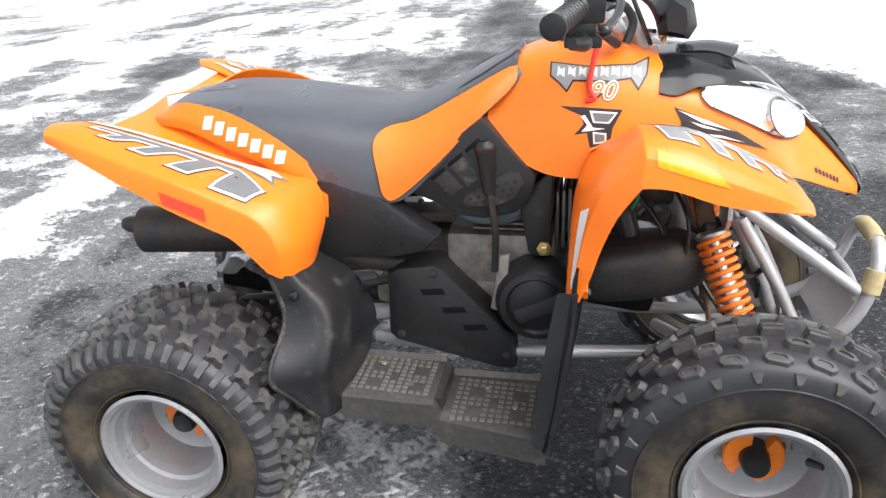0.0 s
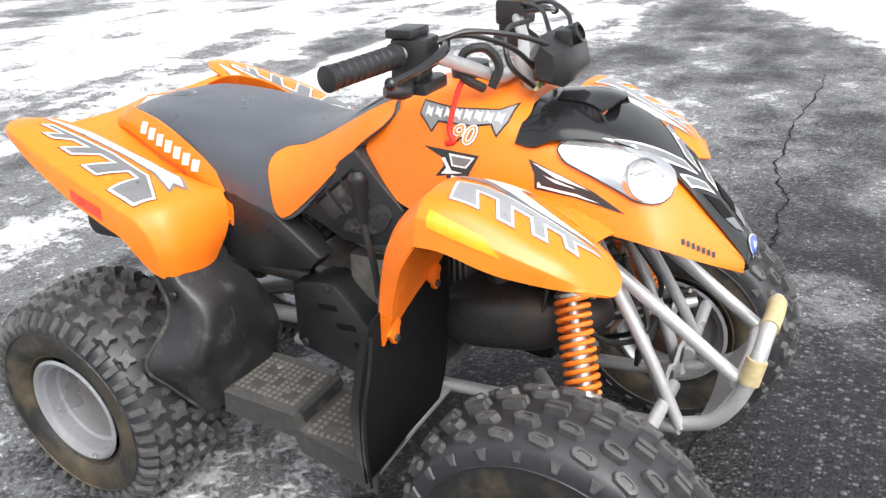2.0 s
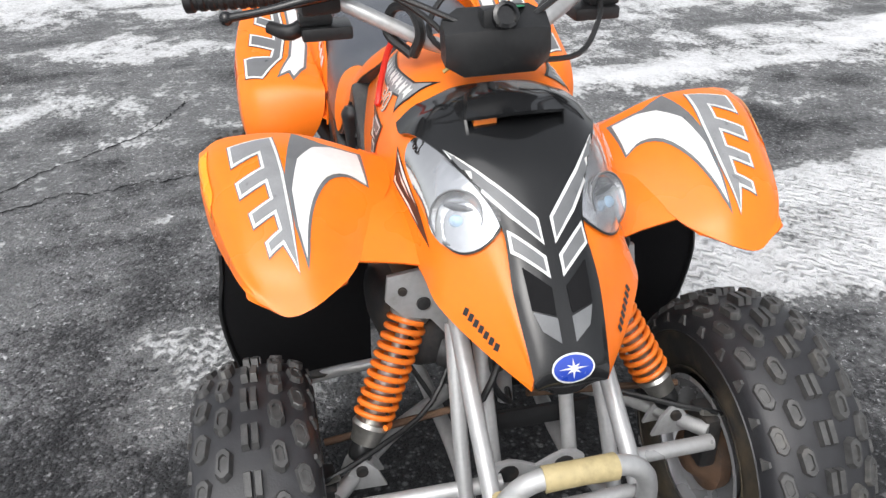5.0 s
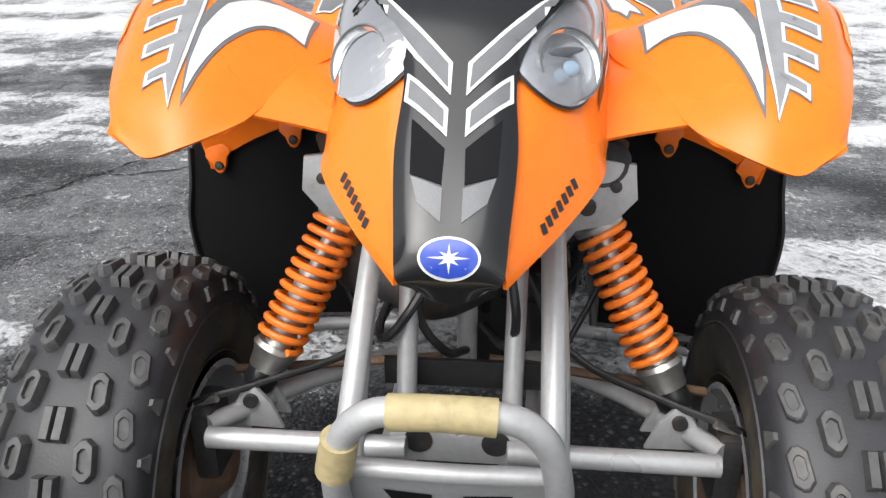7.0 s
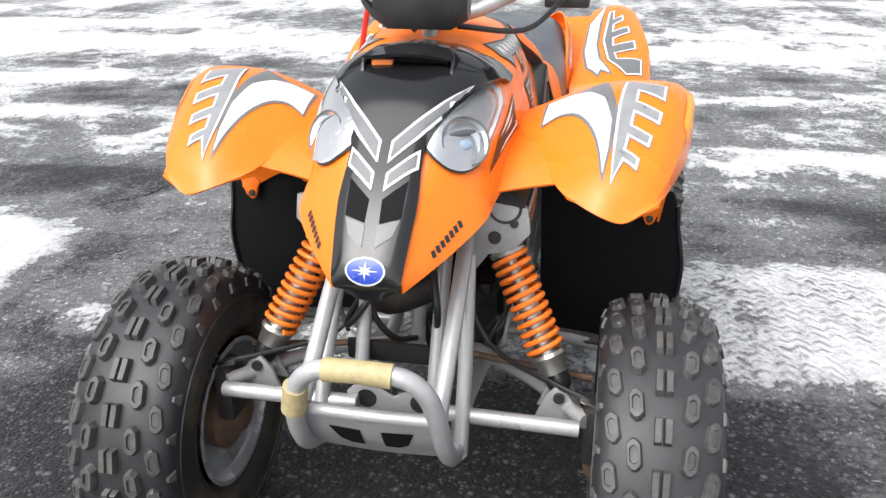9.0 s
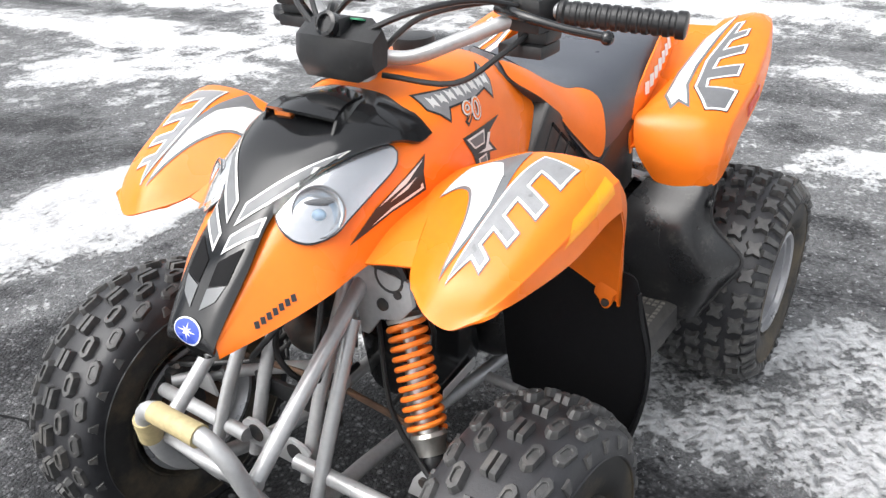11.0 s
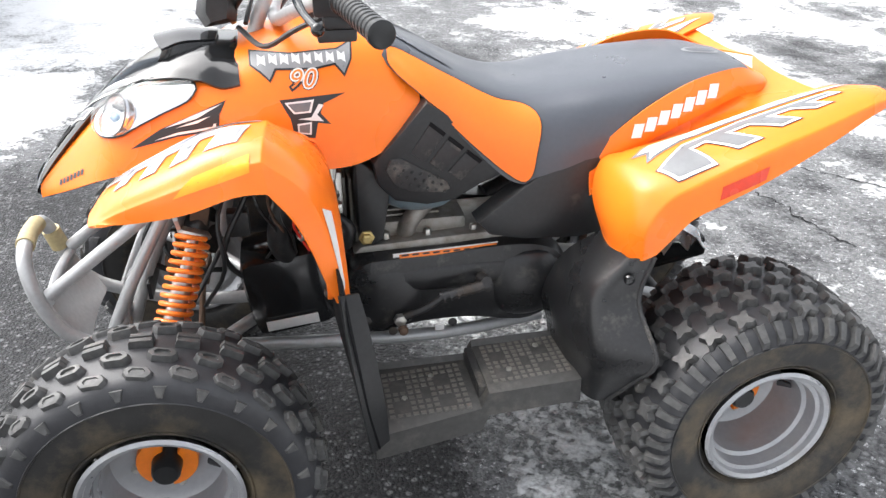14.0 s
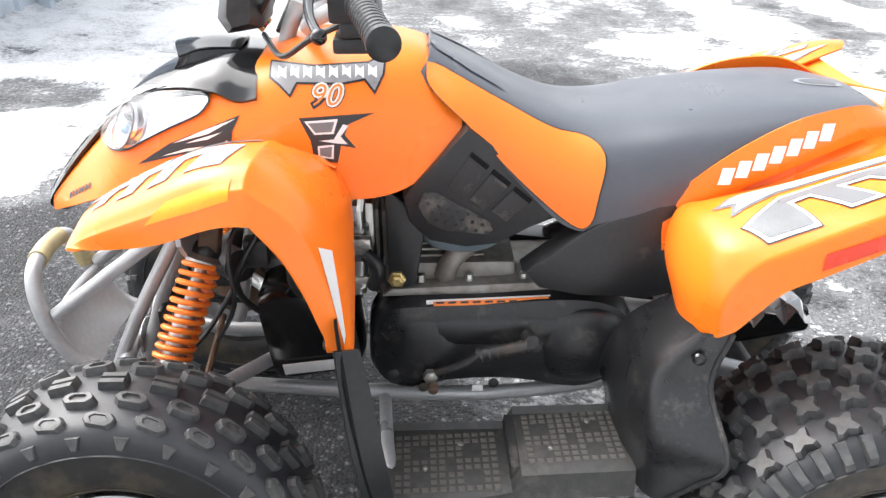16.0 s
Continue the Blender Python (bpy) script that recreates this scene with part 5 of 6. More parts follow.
    for by, bz, br_ in ((0.135, 0.565, 0.011), (0.165, 0.59, 0.007)):
        p_("bracket_bolt", moved(revolve([(0, br_), (0.006, br_ * 0.9), (0.007, 0.001)], 12, "x"), pose(0.468, y(by), bz)), DARK_STEEL, brk)
    # knuckle, tie rod, brake hose
    p_("knuckle", join(block((0.545, y(0.305), 0.285), (0.06, 0.03, 0.10), 0.008), block((0.52, y(0.325), 0.25), (0.06, 0.05, 0.05), 0.01)), DARK_STEEL, label="dark steel steering knuckle")
    rods("tie_rod", [(0.46, y(0.03), 0.355), (0.455, y(0.30), 0.318)], 0.006, "brown steel tie rod", RUST, 8, 1)
    rods("brake_cable", [(0.40, y(0.06), 0.47), (0.47, y(0.13), 0.375), (0.53, y(0.23), 0.355), (0.56, y(0.30), 0.345), (0.55, y(0.34), 0.32)], 0.0045, "black brake cable", BLACK_MATT, 8)
    rods("cable_end", [(0.563, y(0.285), 0.348), (0.555, y(0.33), 0.328)], 0.0048, "steel cable end", STEEL, 8, 1)

# front bumper
hoop = [(0.640, 0.106, 0.288), (0.690, 0.108, 0.312), (0.722, 0.106, 0.352), (0.742, 0.102, 0.405), (0.752, 0.089, 0.455), (0.756, 0.058, 0.482)]
bump = rods("bumper", [(a, -b, c) for a, b, c in hoop] + [(0.758, 0.0, 0.486)] + hoop[::-1], 0.0135, "silver tubular bumper with yellowed foam", smooth=6)
rods("bumper_bar", [(0.722, -0.104, 0.395), (0.728, 0.0, 0.397), (0.722, 0.104, 0.395)], 0.0095, parent=bump)
p_("foam_sleeve", join(tube([(0.757, -0.048, 0.484), (0.759, 0.0, 0.487), (0.757, 0.045, 0.484)], [0.0165, 0.016, 0.017], 16, 3)), CREAM, bump, "yellowed split foam tube")
p_("foam_sleeve", tube([(0.750, -0.094, 0.448), (0.742, -0.103, 0.405)], [0.0175, 0.018], 16, 3), CREAM, bump, "yellowed split foam tube")
plate = p_("skid_plate", shell(grid([[(0.722, -0.105, 0.39), (0.730, 0, 0.392), (0.722, 0.105, 0.39)], [(0.700, -0.108, 0.345), (0.708, 0, 0.345), (0.700, 0.108, 0.345)], [(0.668, -0.108, 0.300), (0.674, 0, 0.300), (0.668, 0.108, 0.300)]], 4, 6), 0.004), SILVER, bump, "silver skid plate")
for s in (1, -1):
    hole = [(0.015 * s, 0.0), (0.062 * s, 0.002), (0.05 * s, -0.018), (0.035 * s, -0.024), (0.015 * s, -0.024)]
    lay("plate_cutout", [hole], skin(plate), ((0.70, 0, 0.355), (0, 1, 0), (-0.5, 0, 0.86)), (0.86, 0, 0.5), FLAP, plate, 0.0012)
tow = p_("tow_plate", prism([(-0.075, 0.308), (-0.075, 0.345), (-0.062, 0.357), (-0.04, 0.360), (-0.022, 0.353), (0, 0.341), (0.022, 0.353), (0.04, 0.360), (0.062, 0.357), (0.075, 0.345), (0.075, 0.308)], "x", 0.597, 0.603, 0.001), SILVER, label="silver plate with two large holes")
for s in (1, -1):
    p_("plate_hole", moved(revolve([(0, 0.016), (0.0015, 0.016), (0.002, 0.001)], 20, "x"), pose(0.603, 0.043 * s, 0.336)), DARK_STEEL, tow, "dark bolt hole")
strip = p_("black_strip", block((0.548, 0.005, 0.39), (0.008, 0.185, 0.034), 0.002), BLACK_MATT, label="black strip with two screws between the tubes")
for s in (1, -1):
    p_("strip_screw", moved(revolve([(0, 0.005), (0.002, 0.004), (0.003, 0.001)], 10, "x"), pose(0.552, 0.065 * s, 0.392)), STEEL, strip)
rods("steering_column", [(0.44, 0, 0.33), (0.40, 0, 0.50), (0.32, 0, 0.80), (0.28, 0, 0.90)], 0.013, "dark steering column", SILVER, 12, 2)
for k, pts in enumerate(([(0.50, -0.03, 0.56), (0.53, -0.05, 0.46), (0.52, -0.02, 0.40), (0.45, 0.0, 0.36)], [(0.50, 0.04, 0.56), (0.55, 0.06, 0.47), (0.52, 0.05, 0.41), (0.42, 0.02, 0.38)], [(0.49, 0.0, 0.55), (0.56, -0.07, 0.45), (0.50, -0.1, 0.42), (0.40, -0.08, 0.45)], [(0.35, 0.12, 0.58), (0.40, 0.14, 0.48), (0.36, 0.11, 0.40), (0.28, 0.08, 0.36)], [(0.30, -0.1, 0.6), (0.36, -0.13, 0.52), (0.30, -0.12, 0.5)])):
    rods("hose", pts, 0.0055, "black rubber hose", BLACK_MATT, 8)
p_("front_guard", block((0.29, 0.06, 0.37), (0.17, 0.15, 0.17), 0.035, (0, 8, 0)), BLACK_GLOSS, label="black plastic engine guard")
p_("paper_label", block((0.29, 0.139, 0.315), (0.10, 0.003, 0.022), 0.0005, (-8, 6, 0)), WHITE, label="white paper label under the engine")
p_("wiring", join(tube([(0.28, -0.11, 0.62), (0.30, -0.13, 0.60), (0.29, -0.12, 0.57)], 0.004, 6), tube([(0.30, -0.10, 0.62), (0.31, -0.13, 0.59), (0.30, -0.12, 0.565)], 0.004, 6)), GREEN, label="green wires below the tank")

# clutter of the engine bay behind the front wheels
for s in (1, -1):
    p_("air_duct", tube([(0.24, 0.07 * s, 0.62), (0.28, 0.11 * s, 0.56), (0.30, 0.12 * s, 0.48), (0.27, 0.10 * s, 0.42)], [0.02, 0.024, 0.022, 0.018], 14), BLACK_MATT, label="black rubber air duct")
    p_("shock_mount", block((0.425, 0.150 * s, 0.585), (0.032, 0.036, 0.10), 0.006, (-18 * s, -14, 0)), RUST, label="rusty brown upper shock mount")
    rods("pinch_cable", [(0.34, 0.09 * s, 0.66), (0.40, 0.15 * s, 0.56), (0.40, 0.17 * s, 0.46), (0.45, 0.12 * s, 0.36)], 0.004, "black cable", BLACK_MATT, 8)
p_("engine_deck", prism([(0.165, 0.448), (0.15, 0.462), (0.03, 0.466), (-0.10, 0.470), (-0.20, 0.466), (-0.215, 0.45)], "y", 0.06, 0.135, 0.004), CAST, engine, "cast aluminium deck over the belt cover")
for bx in (0.10, 0.02, -0.07, -0.16):
    p_("deck_stud", moved(revolve([(0, 0.008), (0.012, 0.007), (0.014, 0.002)], 6, "z"), pose(bx, 0.115, 0.466)), STEEL, engine, "", 20)
p_("intake_neck", tube([(0.06, 0.10, 0.47), (0.05, 0.11, 0.50), (0.02, 0.10, 0.53)], [0.02, 0.017, 0.02], 14), CAST, engine, "cast intake neck")
for k, (x0, z0) in enumerate(((0.235, 0.60), (0.262, 0.57), (0.285, 0.545), (0.25, 0.50))):
    p_("cable_joint", join(moved(revolve([(0, 0.009), (0.018, 0.009), (0.02, 0.005)], 10, "x"), pose(x0, 0.125, z0, 0, 25 * k - 30, 0)), tube([(x0, 0.125, z0), (x0 - 0.03, 0.12, z0 + 0.02), (x0 - 0.05, 0.10, z0 + 0.06)], 0.004, 8)), (STEEL, CAST, BRASS, STEEL)[k], label="zinc cable joint")
for k in range(5):
    rods("thin_wire", [(0.34 - 0.03 * k, 0.13, 0.63), (0.33 - 0.02 * k, 0.15, 0.57 - 0.01 * k), (0.30 - 0.012 * k, 0.135, 0.50), (0.33 - 0.03 * k, 0.11, 0.44)], 0.0028, "thin loose wire", (BLACK_MATT, RUST, BLACK_MATT, RED_CORD, GREY)[k], 6)
p_("regulator", join(block((0.33, 0.0, 0.60), (0.10, 0.17, 0.08), 0.012), block((0.37, 0.10, 0.52), (0.04, 0.03, 0.05), 0.006)), DARK_STEEL, label="dark electrical box under the hood")
p_("fuel_tap", join(block((0.205, 0.12, 0.585), (0.025, 0.018, 0.05), 0.004), block((0.20, 0.125, 0.545), (0.04, 0.02, 0.018), 0.004), tube([(0.19, 0.12, 0.64), (0.195, 0.125, 0.60)], 0.007, 8, 1)), STEEL, label="zinc fuel tap")
rods("intake_hose", [(0.19, 0.12, 0.52), (0.17, 0.13, 0.50), (0.18, 0.12, 0.46)], 0.012, "black intake hose", BLACK_MATT, 10)
p_("horn", moved(revolve([(0, 0.022), (0.012, 0.03), (0.016, 0.026), (0.012, 0.01), (0.014, 0.001)], 20, "x"), pose(0.455, 0.15, 0.615)), DARK_STEEL, label="round dark horn")
for k in range(4):
    p_("cooling_fin", block((0.06, 0, 0.505 + 0.009 * k), (0.13, 0.20 - 0.01 * k, 0.004), 0.001), CAST, engine)

# rear axle, swing arm, chain, wrapped box
rods("rear_axle", [(R[0], -0.30, R[1]), (R[0], 0.30, R[1])], 0.018, "steel rear axle", DARK_STEEL, 14, 1)
for s in (1, -1):
    rods("swing_arm", [(-0.18, 0.09 * s, 0.30), (-0.36, 0.085 * s, 0.28), (R[0] + 0.01, 0.08 * s, R[1] + 0.01)], 0.018, "silver swing arm", SILVER, 12, 2)
p_("sprocket", moved(revolve([(0, 0.095), (0.006, 0.095)], 44), pose(R[0], -0.11, R[1])), DARK_STEEL, label="rear sprocket")
rods("chain", [(-0.14, -0.115, 0.40), (-0.33, -0.115, 0.35), (R[0], -0.115, R[1] + 0.098)], 0.008, "greasy drive chain", DARK_STEEL, 6, 3)
rods("rear_shock", [(-0.30, 0.0, 0.58), (-0.42, 0.0, 0.33)], 0.028, "black rear shock absorber", DARK_STEEL, 14, 1)
rods("rear_cable", [(-0.30, 0.14, 0.44), (-0.37, 0.15, 0.44), (-0.44, 0.14, 0.43), (-0.48, 0.10, 0.38)], 0.008, "steel sleeved brake cable", STEEL, 8)
bx = p_("wrapped_box", block((-0.465, 0.0, 0.405), (0.13, 0.37, 0.045), 0.01, (0, 8, 3)), BLACK_GLOSS, label="black box wrapped in crumpled silver tape")
foil = [[(-0.40 - 0.13 * i / 8 + 0.008 * math.sin(5 * j), 0.21 - 0.42 * j / 9, 0.440 + 0.016 * math.sin(2.3 * i + 1.7 * j) * math.cos(1.3 * i * j) - 0.01 * abs(i - 4) / 4) for j in range(10)] for i in range(9)]
p_("tape", shell(np.asarray(foil), 0.001), FOIL, bx, "crumpled silver tape", 10)
p_("tail_plate", shell(grid([[(-0.36, -0.09, 0.46), (-0.36, 0.0, 0.47), (-0.36, 0.09, 0.46)], [(-0.58, -0.09, 0.60), (-0.58, 0, 0.61), (-0.58, 0.09, 0.60)], [(-0.66, -0.08, 0.72), (-0.66, 0, 0.725), (-0.66, 0.08, 0.72)]], 4, 4), 0.004), BLACK_MATT, label="black plastic tail underside")

# handlebar and controls
bar = rods("handlebar", [(0.160, 0.30, 0.936), (0.178, 0.225, 0.936), (0.235, 0.13, 0.90), (0.262, 0.06, 0.872), (0.268, 0.0, 0.868), (0.266, -0.06, 0.874), (0.245, -0.13, 0.905), (0.205, -0.225, 0.945), (0.19, -0.30, 0.948)], 0.0115, "silver handlebar with black rubber grips", smooth=5)
for s, gpts in ((1, [(0.170, 0.255, 0.937), (0.134, 0.434, 0.927)]), (-1, [(0.196, -0.265, 0.948), (0.168, -0.416, 0.943)])):
    a, b = Vector(gpts[0]), Vector(gpts[1])
    m = Matrix.Translation(a) @ (b - a).to_track_quat("Z", "Y").to_matrix().to_4x4()
    L = (b - a).length
    prof = [(0, 0.014), (0.004, 0.020), (0.010, 0.020), (0.013, 0.0165)]
    k = 0.02
    while k < L - 0.02:
        prof += [(k, 0.0165), (k + 0.002, 0.0182), (k + 0.009, 0.0182), (k + 0.011, 0.0165)]
        k += 0.0145
    prof += [(L - 0.016, 0.0165), (L - 0.013, 0.0195), (L - 0.002, 0.0195), (L, 0.016), (L, 0.001)]
    p_("grip", moved(revolve(prof, 20, "z"), m), BLACK_MATT, bar, "ribbed black rubber grip")
for s, c in ((1, (0.178, 0.222, 0.936)), (-1, (0.205, -0.228, 0.946))):
    sw = p_("switch_housing", join(block(c, (0.062, 0.06, 0.05), 0.008, (0, 0, -8 * s)), block((c[0] - 0.005, c[1] + 0.005 * s, c[2] - 0.032), (0.05, 0.05, 0.02), 0.006), block((c[0], c[1] - 0.01 * s, c[2] - 0.052), (0.06, 0.075, 0.02), 0.005)), BLACK_MATT, bar, "black switch housing")
    p_("brake_lever", tube([(c[0] + 0.03, c[1] - 0.045 * s, c[2] + 0.008), (c[0] + 0.055, c[1] + 0.01 * s, c[2] + 0.006), (c[0] + 0.05, c[1] + 0.07 * s, c[2] - 0.006), (c[0] + 0.035, c[1] + 0.125 * s, c[2] - 0.016)], [0.009, 0.008, 0.006, 0.006], 10), BLACK_GLOSS, bar, "black brake lever")
    p_("lever_ball", blob((c[0] + 0.034, c[1] + 0.13 * s, c[2] - 0.017), (0.010, 0.010, 0.010), 14, 8), BLACK_GLOSS, bar)
p_("switch_button", block((0.185, 0.215, 0.964), (0.022, 0.026, 0.010), 0.002), YELLOW, bar, "yellow switch button")
p_("throttle_cap", block((0.195, -0.232, 0.978), (0.045, 0.06, 0.014), 0.003), BLACK_MATT, bar)
p_("thumb_throttle", tube([(0.19, -0.235, 0.91), (0.21, -0.27, 0.895), (0.19, -0.30, 0.90)], [0.011, 0.012, 0.010], 10), BLACK_MATT, bar, "black thumb throttle")
podp = [(0.384, 0.862), (0.397, 0.885), (0.388, 0.924), (0.342, 0.945), (0.322, 0.915), (0.332, 0.870)]
pod = p_("instrument_pod", join(loft([[(x - 0.5 * (abs(y) > 0.06) * (x - 0.36), y, z + 0.3 * (abs(y) > 0.06) * (0.905 - z)) for x, z in podp] for y in (-0.074, -0.050, 0.050, 0.074)]), block((0.370, 0, 0.936), (0.03, 0.05, 0.03), 0.008)), BLACK_MATT, label="black plastic handlebar pod with an ignition switch")
p_("key_barrel", moved(revolve([(0, 0.018), (0.02, 0.018), (0.022, 0.013), (0.016, 0.012), (0.016, 0.001)], 20, "x"), pose(0.374, 0.005, 0.936, 0, -25, 0)), BLACK_GLOSS, pod, "round ignition barrel")
p_("pod_dial", moved(revolve([(0, 0.013), (0.002, 0.013), (0.003, 0.001)], 16, "z"), pose(0.350, 0.03, 0.942, 0, -15, 0)), GREEN, pod, "green dial mark")
p_("filler_cap", moved(revolve([(0, 0.034), (0.02, 0.036), (0.03, 0.034), (0.032, 0.02), (0.032, 0.001)], 20, "z"), pose(0.185, 0.0, 0.852)), BLACK_MATT, label="black fuel filler cap")
for pts in ([(0.36, 0.05, 0.93), (0.33, 0.11, 0.955), (0.27, 0.17, 0.965), (0.21, 0.21, 0.95)], [(0.34, 0.04, 0.88), (0.30, 0.09, 0.935), (0.26, 0.15, 0.955), (0.20, 0.20, 0.955)], [(0.33, 0.05, 0.86), (0.29, 0.15, 0.85), (0.24, 0.20, 0.885), (0.19, 0.22, 0.91)],
            [(0.36, -0.05, 0.93), (0.33, -0.11, 0.955), (0.27, -0.17, 0.97), (0.225, -0.21, 0.955)], [(0.34, -0.03, 0.87), (0.31, -0.09, 0.93), (0.26, -0.15, 0.96), (0.22, -0.20, 0.96)], [(0.32, -0.02, 0.85), (0.30, -0.08, 0.90), (0.28, -0.05, 0.95), (0.30, 0.0, 0.96)]):
    rods("control_cable", pts, 0.0045, "black control cable", BLACK_MATT, 8, 5)
p_("tether_loop", tube([(0.26, -0.10, 0.862), (0.235, -0.13, 0.89), (0.235, -0.12, 0.925), (0.265, -0.10, 0.93), (0.285, -0.09, 0.90), (0.275, -0.10, 0.865)], 0.008, 8), BLACK_MATT, label="black tether loop")
p_("red_cord", tube([(0.24, -0.11, 0.90), (0.225, -0.13, 0.86), (0.215, -0.145, 0.80), (0.225, -0.15, 0.78), (0.21, -0.15, 0.775)], 0.005, 8), RED_CORD, label="red safety cord hanging over the tank")
for k in range(5):
    rods("loose_wire", [(0.335, -0.035 + 0.014 * k, 0.862), (0.345, -0.05 + 0.02 * k, 0.872), (0.34, -0.07 + 0.02 * k, 0.858)], 0.0028, "thin coloured wire", (BRASS, GREEN, RED_CORD, BLACK_MATT, BRASS)[k], 6)

# ---- decals ----
def side(s, x0=0.0, z0=0.0):
    """A frame on a flank: u to the reader's right."""
    return ((x0, 0.14 * s, z0), (-s, 0, 0), (0, 0, 1))


def rect(a, b, w, h, shear=0.0):
    return [(a - w / 2 - shear * h / 2, b - h / 2), (a + w / 2 - shear * h / 2, b - h / 2), (a + w / 2 + shear * h / 2, b + h / 2), (a - w / 2 + shear * h / 2, b + h / 2)]


def flip(poly, s):
    return [(s * a, b) for a, b in poly]


for s in (1, -1):
    way = (0, s, 0.25)
    # lettering stand-in above: a jagged band of seven blocks
    fr = side(s, 0.231, 0.82)
    band = [(-0.083, 0.020), (-0.02, 0.012), (0.06, 0.016), (0.083, 0.028), (0.080, 0.0), (0.068, -0.024), (0.055, -0.006), (0.02, -0.012), (-0.045, -0.010), (-0.055, -0.028), (-0.068, -0.014), (-0.083, -0.002)]
    lay("name_band", [outline(band, 0.003)], COWL_SKIN, fr, way, DARK, cowl, 0.0012, label="grey jagged model band")
    lay("name_fill", [band], COWL_SKIN, fr, way, LIGHT_GREY, cowl, 0.0018)
    bars = []
    for k in range(8):
        a = -0.066 + 0.0188 * k
        bars.append([(a - 0.0065, -0.005 + 0.003 * (k % 2)), (a - 0.002, 0.0), (a + 0.0065, -0.006), (a + 0.006, 0.012), (a + 0.001, 0.008), (a - 0.006, 0.014)])
    for q in bars:
        lay("name_bar", [q], COWL_SKIN, fr, way, WHITE, cowl, 0.0024)
    fr = side(s, 0.236, 0.789)
    lay("number_edge", [letters("90", 0.046, 0.3, 0.0034)], COWL_SKIN, fr, way, DARK, cowl, 0.001, 0.008)
    lay("number_back", [letters("90", 0.046, 0.3, 0.0022)], COWL_SKIN, fr, way, WHITE, cowl, 0.0016, 0.008)
    lay("number", [letters("90", 0.046, 0.3, -0.0004)], COWL_SKIN, fr, way, DECAL_ORANGE, cowl, 0.0023, 0.008, label="orange number 90")
    # flank badge
    fr = ((0.232, 0.15 * s, 0.732), (-1, 0, 0), (0, 0, 1))
    h_dark = [(-0.042, 0.028), (0.03, 0.032), (0.068, 0.034), (0.03, 0.018), (0.024, 0.002), (0.04, -0.018), (0.018, -0.014), (0.012, -0.04), (-0.022, -0.036), (-0.026, -0.006)]
    lay("flank_badge", [h_dark], COWL_SKIN, fr, way, DARK, cowl, 0.0012, label="black, grey and white flank badge")
    lay("badge_white", [[(-0.034, 0.023), (0.015, 0.026), (0.008, 0.004), (-0.02, 0.003)], [(-0.014, -0.006), (0.008, -0.004), (0.022, 0.018), (0.03, 0.016), (0.018, 0.0), (0.028, -0.012), (0.010, -0.010)], [(-0.016, -0.014), (0.008, -0.012), (0.006, -0.034), (-0.016, -0.031)]], COWL_SKIN, fr, way, WHITE, cowl, 0.0018)
    lay("badge_grey", [[(-0.029, 0.020), (0.010, 0.022), (0.005, 0.007), (-0.018, 0.006)], [(-0.013, -0.017), (0.005, -0.015), (0.003, -0.031), (-0.013, -0.028)]], COWL_SKIN, fr, way, GREY, cowl, 0.0024)
    # wedge behind the headlamp
    fr = ((0.40, 0.14 * s, 0.735), (-1, 0, 0), (0, 0, 1))
    lay("wedge_decal", [[(-0.125, -0.047), (-0.07, -0.014), (0.040, 0.028), (0.027, 0.004), (0.024, -0.022), (-0.045, -0.029)]], COWL_SKIN, fr, way, DARK, cowl, 0.0012, label="black wedge decal with white strokes")
    for stroke in [[(-0.065, -0.014), (-0.02, 0.004), (0.034, 0.023), (-0.01, 0.0)], [(-0.045, -0.014), (-0.02, -0.006), (0.012, 0.003), (-0.01, -0.008)], [(-0.085, -0.034), (-0.045, -0.026), (0.02, -0.018), (0.02, -0.010), (0.016, -0.010), (0.014, -0.015), (-0.045, -0.022)]]:
        lay("wedge_stroke", [stroke], COWL_SKIN, fr, way, WHITE, cowl, 0.0018)
    # maker's lettering on the nose becomes bars
    fr = ((0.632, 0.085 * s, 0.628), (-s, 0, 0), (0, 0, 1))
    for k in range(7):
        lay("nose_bar", [rect(-0.030 + 0.010 * k, s * (0.0035 * (k - 3)), 0.0072, 0.0095)], COWL_SKIN, fr, (0.55, s, 0.2), DARK, cowl, 0.0012)
    # white bars along the tail cowl
    fr = ((-0.425, 0.175 * s, 0.694), (-s, 0, 0.0), (0, 0, 1))
    for k in range(7):
        lay("tail_bar", [rect(-0.072 + 0.024 * k, s * 0.0108 * (k - 3) + 0.008, 0.0185, 0.026, 0.25)], STRIP_SKIN[s], fr, (0, s, 0.3), WHITE, strips[s], 0.002)
    # fender stripes, seen from above: u forward, v outward
    fr = ((0, 0, 1), (1, 0, 0), (0, s, 0))
    hook = [tuple(q) for q in cr([(0.392, 0.196), (0.383, 0.222), (0.398, 0.250), (0.440, 0.273), (0.484, 0.285), (0.527, 0.291)], 3)]
    blade = [(0.484, 0.297), (0.430, 0.299), (0.375, 0.287), (0.338, 0.264), (0.324, 0.238), (0.322, 0.200)] + hook
    dark_blade = [(0.484, 0.301), (0.405, 0.306), (0.300, 0.290), (0.318, 0.250), (0.316, 0.194)] + [(a + 0.004, b - 0.003) for a, b in hook[:-1]] + [(0.540, 0.291)]
    lay("stripe_edge", [dark_blade], FENDER_SKIN[s], fr, (0, 0, 1), GREY, fenders[s], 0.0012, label="dark grey edge of the fender stripe")
    lay("stripe", [blade], FENDER_SKIN[s], fr, (0, 0, 1), WHITE, fenders[s], 0.002, label="white blade stripe")
